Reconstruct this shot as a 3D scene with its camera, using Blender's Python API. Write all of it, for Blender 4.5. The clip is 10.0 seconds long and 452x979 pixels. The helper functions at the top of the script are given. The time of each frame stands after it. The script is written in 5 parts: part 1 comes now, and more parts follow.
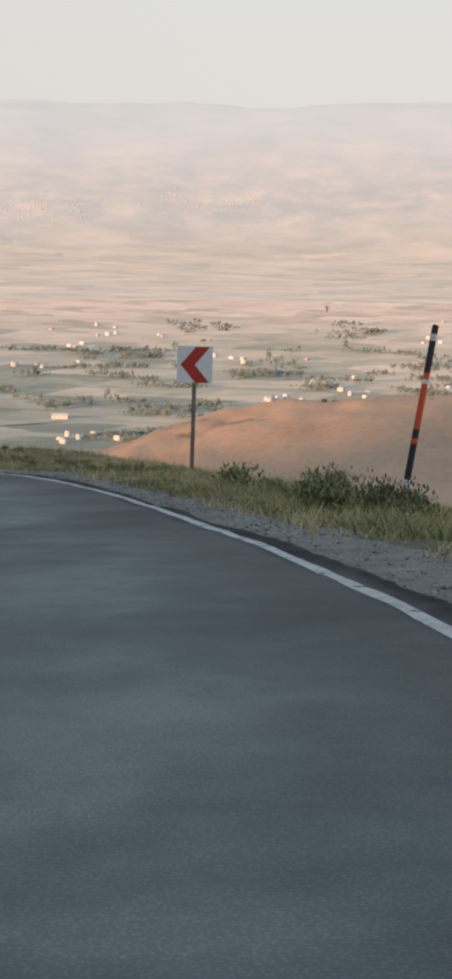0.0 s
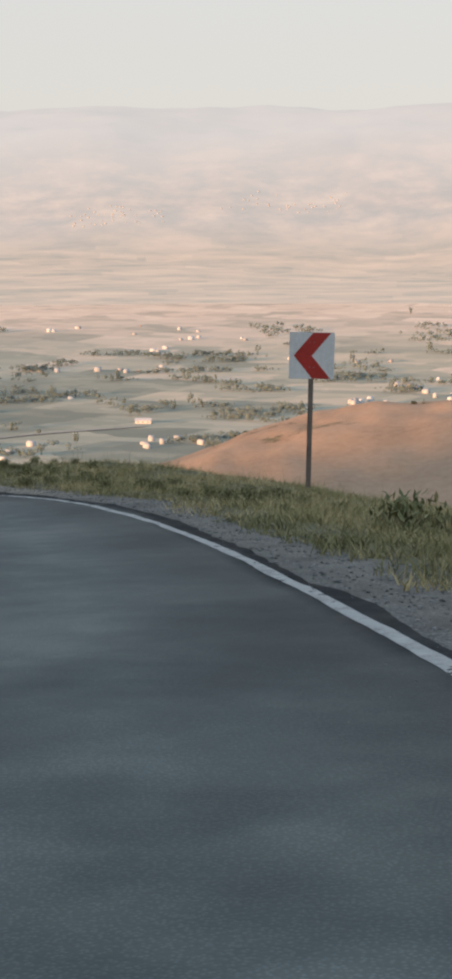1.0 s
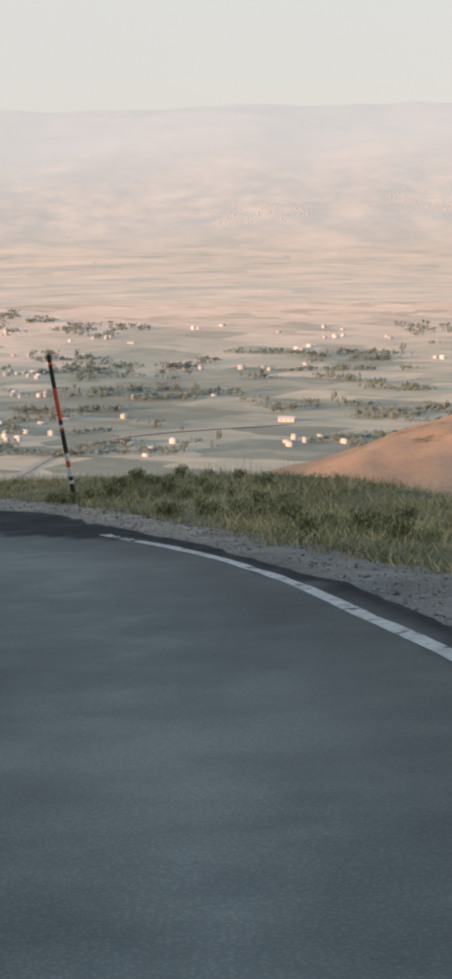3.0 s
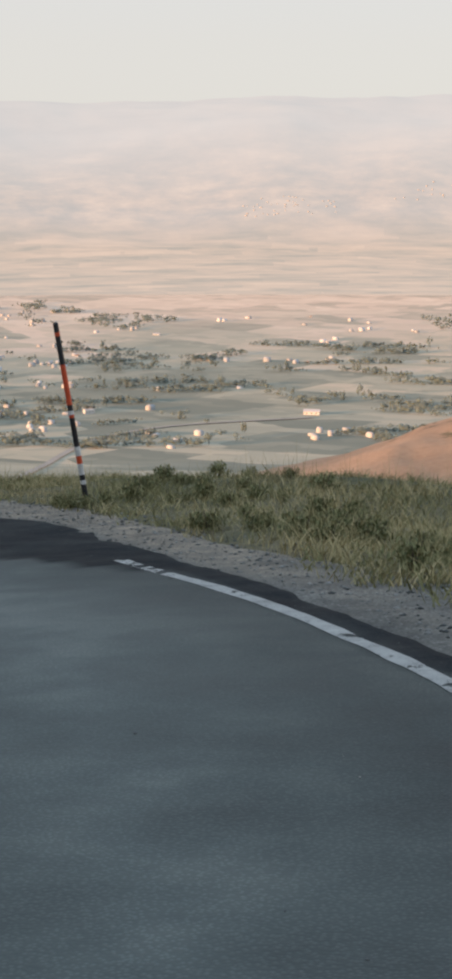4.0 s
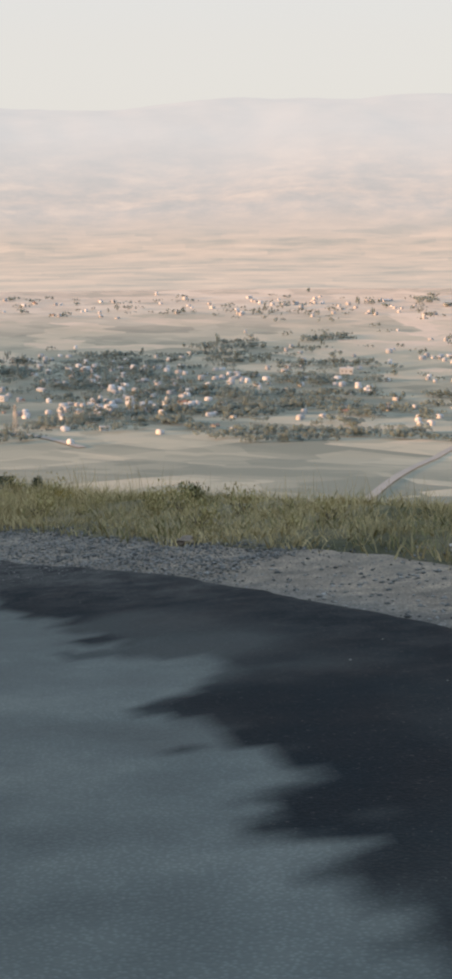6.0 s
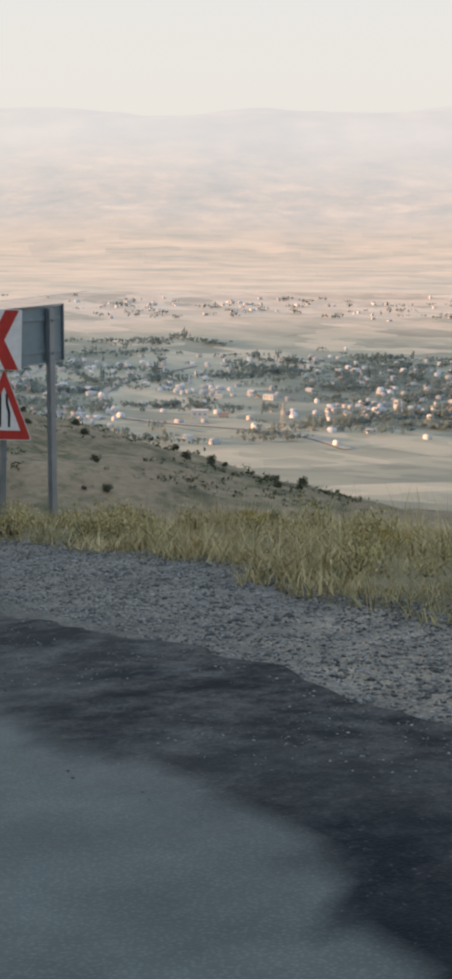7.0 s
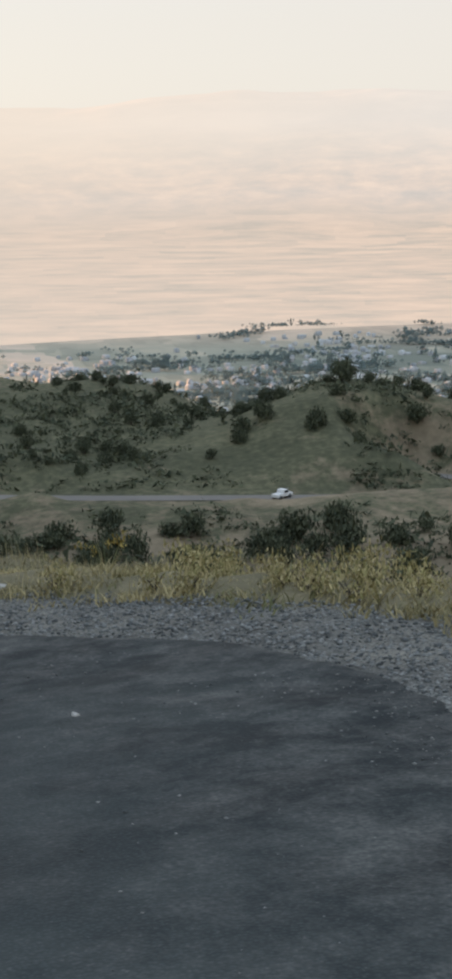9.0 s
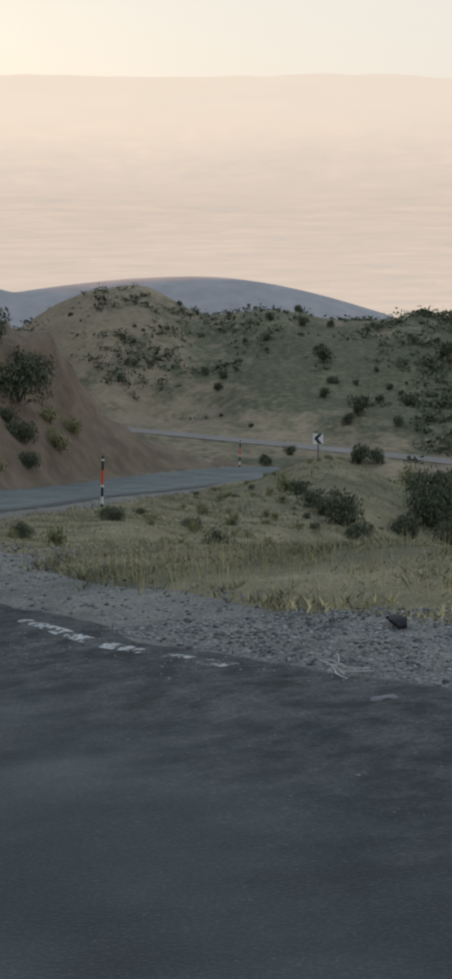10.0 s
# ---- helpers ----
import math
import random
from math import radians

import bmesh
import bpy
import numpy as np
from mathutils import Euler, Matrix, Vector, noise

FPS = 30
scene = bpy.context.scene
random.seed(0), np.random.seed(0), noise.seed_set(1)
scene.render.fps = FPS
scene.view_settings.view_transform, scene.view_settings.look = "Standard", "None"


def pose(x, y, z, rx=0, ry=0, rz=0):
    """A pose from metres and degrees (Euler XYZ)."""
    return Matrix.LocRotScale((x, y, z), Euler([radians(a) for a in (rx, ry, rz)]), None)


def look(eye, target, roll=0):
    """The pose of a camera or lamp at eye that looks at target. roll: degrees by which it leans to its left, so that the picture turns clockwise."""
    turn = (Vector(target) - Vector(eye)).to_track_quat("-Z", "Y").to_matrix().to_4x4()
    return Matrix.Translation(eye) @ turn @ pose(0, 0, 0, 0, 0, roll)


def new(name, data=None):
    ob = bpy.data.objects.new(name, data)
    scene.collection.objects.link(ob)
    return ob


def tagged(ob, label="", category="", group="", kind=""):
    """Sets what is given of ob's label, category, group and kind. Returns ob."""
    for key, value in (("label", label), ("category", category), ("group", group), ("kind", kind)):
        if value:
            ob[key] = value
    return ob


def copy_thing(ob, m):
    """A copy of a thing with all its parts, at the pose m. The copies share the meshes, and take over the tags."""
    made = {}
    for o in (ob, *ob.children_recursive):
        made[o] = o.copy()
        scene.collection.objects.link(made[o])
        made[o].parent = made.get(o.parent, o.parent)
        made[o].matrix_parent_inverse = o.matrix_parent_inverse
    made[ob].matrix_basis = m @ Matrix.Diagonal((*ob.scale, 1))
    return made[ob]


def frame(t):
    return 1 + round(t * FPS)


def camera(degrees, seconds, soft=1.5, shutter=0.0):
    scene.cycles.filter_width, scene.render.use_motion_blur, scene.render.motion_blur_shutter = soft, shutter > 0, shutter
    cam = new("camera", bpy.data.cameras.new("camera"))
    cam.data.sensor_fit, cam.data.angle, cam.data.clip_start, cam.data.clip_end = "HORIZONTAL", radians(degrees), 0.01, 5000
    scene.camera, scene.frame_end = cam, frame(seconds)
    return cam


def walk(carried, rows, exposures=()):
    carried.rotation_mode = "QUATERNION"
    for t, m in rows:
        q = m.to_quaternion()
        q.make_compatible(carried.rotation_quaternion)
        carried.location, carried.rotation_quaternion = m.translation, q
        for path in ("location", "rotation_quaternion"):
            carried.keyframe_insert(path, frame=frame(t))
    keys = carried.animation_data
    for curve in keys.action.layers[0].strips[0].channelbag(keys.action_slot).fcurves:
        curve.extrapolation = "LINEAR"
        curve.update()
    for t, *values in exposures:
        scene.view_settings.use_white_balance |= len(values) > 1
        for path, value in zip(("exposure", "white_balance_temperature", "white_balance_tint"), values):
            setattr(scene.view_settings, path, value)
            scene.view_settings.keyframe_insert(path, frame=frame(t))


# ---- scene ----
EXPO = 1.72       # exposure in stops
SKY = 0.12        # strength of the sky
HAZE_LOW = (1.83, 1.745, 1.66)      # the haze near the horizon
HAZE_HIGH = (1.62, 2.02, 2.55)     # and overhead
SUNE = 3.3        # strength of the sun
HAZE_GLOW = 0.245      # glow of the backdrop, standing in for haze light

# ---------------------------------------------------------------- camera
cam = camera(17.155, 10.0, soft=4.2)
# seconds, eye (x, y, z), turn to the left of +y, pitch, roll in degrees
ROWS = [
    (0.00, 0.001, 0.002, 10.011, -0.068, -10.676, 0.675),
    (0.25, -0.181, 2.148, 9.725, 0.570, -10.699, 0.652),
    (0.50, -0.383, 4.193, 9.449, 1.332, -10.690, 0.495),
    (0.75, -0.606, 6.134, 9.185, 2.246, -10.628, 0.134),
    (1.00, -0.847, 7.968, 8.932, 3.174, -10.550, -0.252),
    (1.25, -1.102, 9.688, 8.692, 4.085, -10.500, -0.485),
    (1.50, -1.370, 11.290, 8.465, 5.080, -10.478, -0.631),
    (1.75, -1.646, 12.772, 8.252, 6.266, -10.512, -0.790),
    (2.00, -1.923, 14.137, 8.052, 7.303, -10.569, -0.958),
    (2.25, -2.188, 15.398, 7.865, 7.867, -10.578, -1.085),
    (2.50, -2.438, 16.571, 7.689, 8.156, -10.586, -1.057),
    (2.75, -2.675, 17.675, 7.520, 8.395, -10.563, -0.796),
    (3.00, -2.905, 18.733, 7.356, 8.665, -10.583, -0.447),
    (3.25, -3.133, 19.767, 7.193, 8.942, -10.680, -0.179),
    (3.50, -3.360, 20.796, 7.030, 9.145, -10.788, -0.036),
    (3.75, -3.591, 21.836, 6.865, 9.252, -10.839, -0.015),
    (4.00, -3.834, 22.895, 6.696, 9.607, -10.867, -0.037),
    (4.25, -4.103, 23.977, 6.523, 10.323, -10.930, -0.035),
    (4.50, -4.411, 25.082, 6.347, 11.619, -11.016, -0.063),
    (4.75, -4.768, 26.208, 6.168, 13.236, -10.998, -0.183),
    (5.00, -5.183, 27.356, 5.986, 15.267, -10.992, -0.377),
    (5.25, -5.664, 28.528, 5.800, 17.522, -10.939, -0.594),
    (5.50, -6.216, 29.724, 5.609, 19.679, -10.922, -0.721),
    (5.75, -6.839, 30.936, 5.414, 21.966, -10.924, -0.672),
    (6.00, -7.530, 32.158, 5.213, 24.506, -11.045, -0.511),
    (6.25, -8.286, 33.377, 5.009, 26.835, -10.970, -0.318),
    (6.50, -9.102, 34.577, 4.801, 29.303, -10.868, -0.082),
    (6.75, -9.973, 35.743, 4.590, 31.994, -10.875, 0.203),
    (7.00, -10.889, 36.859, 4.377, 34.725, -10.956, 0.422),
    (7.25, -11.839, 37.912, 4.165, 37.320, -11.017, 0.460),
    (7.50, -12.814, 38.885, 3.955, 40.233, -11.178, 0.298),
    (7.75, -13.807, 39.762, 3.748, 43.648, -11.316, -0.041),
    (8.00, -14.808, 40.530, 3.546, 47.754, -11.372, -0.472),
    (8.25, -15.810, 41.188, 3.350, 51.595, -11.284, -0.887),
    (8.50, -16.810, 41.730, 3.159, 56.155, -11.323, -1.128),
    (8.75, -17.802, 42.156, 2.972, 60.950, -11.426, -1.055),
    (9.00, -18.777, 42.467, 2.790, 66.425, -11.589, -0.638),
    (9.25, -19.726, 42.672, 2.610, 71.789, -11.766, 0.024),
    (9.50, -20.640, 42.781, 2.435, 77.003, -11.973, 0.412),
    (9.75, -21.512, 42.800, 2.263, 82.378, -12.214, 0.084),
    (10.00, -22.335, 42.737, 2.095, 87.698, -12.482, -0.692),
]


def row_pose(x, y, z, yaw, pitch, roll):
    a, b = radians(yaw), radians(pitch)
    ahead = Vector((-math.sin(a) * math.cos(b), math.cos(a) * math.cos(b), math.sin(b)))
    eye = Vector((x, y, z))
    return look(eye, eye + ahead, roll)


walk(cam, [(r[0], row_pose(*r[1:])) for r in ROWS],
     exposures=[(0.0, EXPO, 6430, 10), (2.7, EXPO, 6430, 10), (4.5, EXPO + 0.06, 6430, 10), (6.0, EXPO + 0.10, 6430, 10), (7.5, EXPO + 0.20, 6540, 10), (9.3, EXPO + 0.17, 6600, 10), (10.0, EXPO + 0.10, 6600, 10)])

# ---------------------------------------------------------------- light
SUN_AZ, SUN_EL = 128.0, 6.5            # degrees to the left of +y, and above the horizon
world = bpy.data.worlds.new("evening_sky")
scene.world = world
world.use_nodes = True
wn = world.node_tree
sky = wn.nodes.new("ShaderNodeTexSky")
sky.sky_type = "NISHITA"
sky.sun_disc = False
sky.sun_elevation = radians(SUN_EL)
sky.sun_rotation = radians(-SUN_AZ)
sky.altitude = 1500.0
sky.air_density = 1.0
sky.dust_density = 6.0
sky.ozone_density = 0.6
bg = wn.nodes["Background"]
bg.inputs["Strength"].default_value = SKY
# thick summer haze over the clear sky: dusty and warm low down, blue-white overhead
where = wn.nodes.new("ShaderNodeTexCoord")
split = wn.nodes.new("ShaderNodeSeparateXYZ")
wn.links.new(where.outputs["Generated"], split.inputs[0])
tint = wn.nodes.new("ShaderNodeValToRGB")
tint.color_ramp.elements[0].position, tint.color_ramp.elements[0].color = 0.10, (*HAZE_LOW, 1)
tint.color_ramp.elements[1].position, tint.color_ramp.elements[1].color = 0.75, (*HAZE_HIGH, 1)
wn.links.new(split.outputs["Z"], tint.inputs[0])
veil = wn.nodes.new("ShaderNodeMix")
veil.data_type = "RGBA"
veil.inputs[0].default_value = 0.93
wn.links.new(sky.outputs[0], veil.inputs[6])
wn.links.new(tint.outputs[0], veil.inputs[7])
wn.links.new(veil.outputs[2], bg.inputs["Color"])

lamp = bpy.data.lights.new("sun", "SUN")
lamp.energy, lamp.angle, lamp.color = SUNE, radians(4.0), (1.0, 0.50, 0.23)
sun = new("sun", lamp)
a, b = radians(SUN_AZ), radians(SUN_EL)
toward = Vector((-math.sin(a) * math.cos(b), math.cos(a) * math.cos(b), math.sin(b)))
sun.matrix_world = look(toward * 200, (0, 0, 0))


# ---------------------------------------------------------------- materials
def material(name):
    m = bpy.data.materials.new(name)
    m.use_nodes = True
    nt = m.node_tree
    nt.nodes.clear()
    out = nt.nodes.new("ShaderNodeOutputMaterial")
    bsdf = nt.nodes.new("ShaderNodeBsdfPrincipled")
    nt.links.new(bsdf.outputs[0], out.inputs[0])
    return m, nt, bsdf


def node(nt, kind, **inputs):
    n = nt.nodes.new(kind)
    for key, value in inputs.items():
        n.inputs[key.replace("_", " ")].default_value = value
    return n


def ramp(nt, source, stops):
    r = nt.nodes.new("ShaderNodeValToRGB")
    els = r.color_ramp.elements
    while len(els) < len(stops):
        els.new(0.5)
    for e, (at, c) in zip(els, stops):
        e.position = at
        e.color = (c, c, c, 1) if isinstance(c, float) else (*c, 1)
    nt.links.new(source, r.inputs[0])
    return r.outputs[0]


def mix(nt, fac, a, b, kind="MIX"):
    m = nt.nodes.new("ShaderNodeMix")
    m.data_type, m.blend_type = "RGBA", kind
    for sock, v in ((m.inputs[0], fac), (m.inputs[6], a), (m.inputs[7], b)):
        if isinstance(v, (int, float)):
            sock.default_value = v
        elif isinstance(v, tuple):
            sock.default_value = (*v, 1)
        else:
            nt.links.new(v, sock)
    return m.outputs[2]


def calc(nt, op, a, b=0.0, clamp=False):
    m = nt.nodes.new("ShaderNodeMath")
    m.operation, m.use_clamp = op, clamp
    for sock, v in zip(m.inputs, (a, b)):
        if isinstance(v, (int, float)):
            sock.default_value = v
        else:
            nt.links.new(v, sock)
    return m.outputs[0]


def position(nt, scale=(1, 1, 1), turn=0.0):
    g = nt.nodes.new("ShaderNodeNewGeometry")
    m = nt.nodes.new("ShaderNodeMapping")
    m.inputs["Scale"].default_value = scale
    m.inputs["Rotation"].default_value = (0, 0, turn)
    nt.links.new(g.outputs["Position"], m.inputs[0])
    return m.outputs[0]


def own(nt, scale=(1, 1, 1)):
    g = nt.nodes.new("ShaderNodeTexCoord")
    m = nt.nodes.new("ShaderNodeMapping")
    m.inputs["Scale"].default_value = scale
    nt.links.new(g.outputs["Object"], m.inputs[0])
    return m.outputs[0]


def noise_tex(nt, at, scale, detail=4.0, rough=0.55):
    n = node(nt, "ShaderNodeTexNoise", Scale=scale, Detail=detail, Roughness=rough)
    nt.links.new(at, n.inputs["Vector"])
    return n.outputs[0]


def bump(nt, bsdf, height, strength, distance):
    b = node(nt, "ShaderNodeBump", Strength=strength, Distance=distance)
    nt.links.new(height, b.inputs["Height"])
    nt.links.new(b.outputs[0], bsdf.inputs["Normal"])


def attribute(nt, name):
    n = nt.nodes.new("ShaderNodeAttribute")
    n.attribute_name = name
    return n.outputs["Fac"]


def plain(name, colour, rough=0.6, metal=0.0, grain=0.12, scale=30.0):
    """A painted, metal or stone surface with dirt and slight wear."""
    m, nt, b = material(name)
    at = own(nt)
    fine, broad = noise_tex(nt, at, scale), noise_tex(nt, at, scale * 0.12)
    both = calc(nt, "ADD", calc(nt, "MULTIPLY", fine, 0.5), calc(nt, "MULTIPLY", broad, 0.5))
    dark = tuple(c * (1 - 2.2 * grain) for c in colour)
    light = tuple(min(1, c * (1 + 0.9 * grain)) for c in colour)
    c = ramp(nt, both, [(0.32, dark), (0.68, light)])
    nt.links.new(c, b.inputs["Base Color"])
    nt.links.new(ramp(nt, fine, [(0.3, max(0.0, rough - 0.12)), (0.7, min(1.0, rough + 0.12))]), b.inputs["Roughness"])
    b.inputs["Metallic"].default_value = metal
    bump(nt, b, fine, 0.15, 0.01)
    return m


def varied(name, colours, rough=0.85, per="ISLAND", sheen=0.0):
    """A material whose colour differs from piece to piece."""
    m, nt, b = material(name)
    if per == "ISLAND":
        r = nt.nodes.new("ShaderNodeNewGeometry").outputs["Random Per Island"]
    else:
        r = nt.nodes.new("ShaderNodeObjectInfo").outputs["Random"]
    n = len(colours)
    c = ramp(nt, r, [(k / max(1, n - 1), col) for k, col in enumerate(colours)])
    f = noise_tex(nt, position(nt), 0.6)
    c = mix(nt, 0.5, c, mix(nt, 1.0, c, ramp(nt, f, [(0.3, 0.55), (0.7, 1.0)]), "MULTIPLY"))
    nt.links.new(c, b.inputs["Base Color"])
    b.inputs["Roughness"].default_value = rough
    b.inputs["Specular IOR Level"].default_value = 0.2
    return m


# ---------------------------------------------------------------- the lie of the land
# The asphalt's outer edge (x, y, height), from the upper leg round the bend to the next bend below.
EDGE = [(3.6, -40, 14.2), (3, -20, 11.5), (2.6, -8, 9.95), (2.1, 0, 8.92), (1.4, 6.9, 8.05), (0.6, 11.6, 7.38), (-0.1, 15.2, 6.83), 
        (-1.06, 19.8, 6.15), (-1.98, 23.6, 5.59), (-2.46, 25.3, 5.34), (-3.17, 27.5, 5.03), (-3.82, 29.35, 4.76), (-4.78, 31.5, 4.45), (-5.9, 33.5, 4.06), 
        (-6.9, 35.4, 3.76), (-7.6, 36.7, 3.56), (-8.4, 37.9, 3.37), (-9.4, 39, 3.16), (-10.7, 40.05, 2.93), (-12.4, 41.1, 2.64), (-13.9, 41.95, 2.39), 
        (-15.5, 42.9, 2.11), (-17.2, 43.75, 1.83), (-19, 44.35, 1.54), (-20.5, 44.75, 1.33), (-22.4, 45.2, 1.08), (-24, 45.45, 0.84), (-25.3, 45.35, 0.57), 
        (-26.5, 44.95, 0.29), (-27.5, 44.4, 0.06), (-28.6, 43.75, -0.18), (-29.4, 43.15, -0.35), (-30.3, 42.6, -0.52), (-31.4, 42.1, -0.71), (-32.5, 41.5, -0.91), 
        (-36.4, 39.9, -1.72), (-40.9, 38.6, -2.73), (-51.9, 36.8, -5.13), (-63.9, 36.9, -7.73), (-77.9, 38.4, -10.73), (-90.9, 40.2, -13.33), (-104.9, 43, -16.23), 
        (-116.9, 46.8, -18.53), (-125.9, 52.2, -20.33), (-129.9, 59.6, -22.23)]
# Where the gravel ends and the grass begins.
GRAVEL = [(4.6, -40), (4, -20), (3.5, -8), (2.95, 0), (2.2, 7), (1.35, 11.6), (0.65, 14.5), (-0.35, 19), (-1.7, 24.3), (-2.9, 28.6), (-4.2, 31.7), 
        (-5.2, 33.6), (-6.3, 35.6), (-8.1, 38.7), (-9, 40), (-10.1, 41.3), (-11.9, 42.4), (-13.6, 43.3), (-15.5, 44.5), (-17.1, 45.6), (-18.5, 46.1), (-20.3, 46.6), 
        (-22, 46.6), (-23.6, 46.4), (-25.5, 46.2), (-27.4, 45.7), (-28.6, 45.1), (-29.5, 44.6), (-30.4, 43.8), (-31.3, 43.2), (-32.8, 42.4), (-34.9, 41.5), (-36.6, 41.5), 
        (-41.9, 39.8), (-52.9, 38.2), (-63.9, 38.2), (-77.9, 39.7), (-90.9, 41.5), (-104.9, 44.4), (-115.9, 48), (-124.5, 53), (-128.3, 59.6)]
# The brow of the slope outside the road.
BROW = [(9, -60), (8.5, -40), (8, -20), (7.4, -8), (6.8, 4), (5.6, 15), (4, 24), (1.6, 32), (-0.6, 37), (-3.2, 40.2), (-6.9, 42.6), 
        (-10.4, 44.6), (-13.6, 46.4), (-16.4, 47.2), (-20, 47.9), (-22.8, 48), (-25.2, 47.3), (-27.6, 46.6), (-29.4, 46.0), (-31.2, 45.2), (-33.0, 44.7), (-36.4, 45.0), (-44.9, 46.2), 
        (-55.9, 45.2), (-69.9, 45.6), (-81.9, 48.6), (-92.9, 53.6), (-100.9, 56.6), (-108.9, 58.1), (-115.9, 60.6), (-121.9, 66.6), (-128.9, 67.6), (-133.9, 59.6), (-134.9, 49.6), 
        (-132.9, 39.6), (-133.9, 27.6), (-143.9, -2.4), (-187.9, -82.4), (-300, -200), (-500, -420)]
HUB = (-14.2, 38.6)


def smooth_line(points, step):
    """Points at even steps along a smooth curve through the given ones."""
    p = np.array(points, float)
    out = []
    for k in range(len(p) - 1):
        p0, p1, p2, p3 = p[max(k - 1, 0)], p[k], p[k + 1], p[min(k + 2, len(p) - 1)]
        t = np.linspace(0, 1, 24, endpoint=False)[:, None]
        out.append(0.5 * (2 * p1 + (p2 - p0) * t + (2 * p0 - 5 * p1 + 4 * p2 - p3) * t**2 + (3 * p1 - p0 - 3 * p2 + p3) * t**3))
    out = np.vstack(out + [p[-1:]])
    s = np.r_[0, np.cumsum(np.linalg.norm(np.diff(out[:, :2], axis=0), axis=1))]
    at = np.arange(0, s[-1], step)
    return np.stack([np.interp(at, s, out[:, n]) for n in range(out.shape[1])], 1)


def to_line(x, y, line):
    """Distance to a line, positive to the right of its course, and the index of its nearest point."""
    near = np.empty(len(x), int)
    far = np.empty(len(x))
    for k in range(0, len(x), 20000):
        d = np.hypot(x[k:k + 20000, None] - line[None, :, 0], y[k:k + 20000, None] - line[None, :, 1])
        near[k:k + 20000] = d.argmin(1)
        far[k:k + 20000] = d.min(1)
    a, b = line[np.maximum(near - 1, 0)], line[np.minimum(near + 1, len(line) - 1)]
    side = (b[:, 0] - a[:, 0]) * (y - a[:, 1]) - (b[:, 1] - a[:, 1]) * (x - a[:, 0])
    return np.where(side < 0, far, -far), near


edge = smooth_line(EDGE, 0.5)
brow = smooth_line(BROW, 1.0)
# The road far below, after more bends.
LOWER = [(-351.6, 27.9, -56), (-325.6, 75.9, -57), (-299.6, 119.9, -57.6), (-276.6, 165.9, -57.6), (-268.6, 187.9, -57.8), (-265.6, 200.9, -58), (-270.6, 210.9, -58.6), (-283.6, 214.9, -59.6), (-299.6, 211.9, -61)]
lower = smooth_line(LOWER, 1.0)
gravel_edge = smooth_line(GRAVEL, 0.5)


def waves(x, y, size, seed=0, octaves=4):
    """Smooth noise between about -1 and 1, from turned sines and value noise."""
    out, amp, total = np.zeros_like(x), 1.0, 0.0
    rng = np.random.default_rng(seed)
    for k in range(octaves):
        table = rng.random((64, 64)) * 2 - 1
        u, v = x / size + 17.3 * k + 5.1 * seed, y / size - 9.7 * k + 3.3 * seed
        i, j = np.floor(u).astype(int), np.floor(v).astype(int)
        f, g = u - i, v - j
        f, g = f * f * (3 - 2 * f), g * g * (3 - 2 * g)
        t = lambda a, b: table[a % 64, b % 64]
        out += amp * ((t(i, j) * (1 - f) + t(i + 1, j) * f) * (1 - g) + (t(i, j + 1) * (1 - f) + t(i + 1, j + 1) * f) * g)
        total += amp
        amp, size = amp * 0.5, size * 0.47
    return out / total * 1.6


def ease(v, lo, hi):
    v = np.clip((v - lo) / (hi - lo), 0, 1)
    return v * v * (3 - 2 * v)


def bell(x, y, cx, cy, sl, sr, sd):
    """A rounded hill: widths to the left, to the right and along the line of sight from the bend."""
    ux, uy = cx - HUB[0], cy - HUB[1]
    r = math.hypot(ux, uy)
    ux, uy = ux / r, uy / r
    ahead = (x - cx) * ux + (y - cy) * uy
    across = (x - cx) * uy - (y - cy) * ux           # to the right
    s = np.where(across < 0, sl, sr)
    return np.exp(-0.5 * ((across / s) ** 2 + (ahead / sd) ** 2))


def out_at(az, r):
    """A place r metres from the bend, az degrees to the left of +y."""
    return HUB[0] - r * math.sin(radians(az)), HUB[1] + r * math.cos(radians(az))


VALLEY_R = [0, 60, 120, 200, 290, 400, 600, 900, 1300, 1700, 2200, 2800, 3500, 4200, 4600, 4950]
VALLEY_Z = [0, -25, -40, -53, -61, -86, -128, -190, -222, -228, -215, -188, -144, -92, -50, -10]
# hills: bearing, distance, height over the slope, width left, right, along
HILLS = [(-7.5, 352, 34, 62, 60, 70), (-16.0, 350, 35, 60, 150, 70), (-9.5, 190, 14, 22, 60, 30),
         (46.5, 400, 36.5, 68, 66, 75), (61.5, 372, 35, 40, 50, 45), (57.0, 355, 15, 30, 34, 40), (71.0, 430, 41, 60, 44, 70),
         (80.0, 450, 53, 60, 62, 70), (86.0, 450, 56, 40, 40, 65), (91.0, 450, 63, 44, 40, 60), (89.0, 1400, 119, 330, 215, 150), (101.0, 1350, 136, 220, 200, 150)]


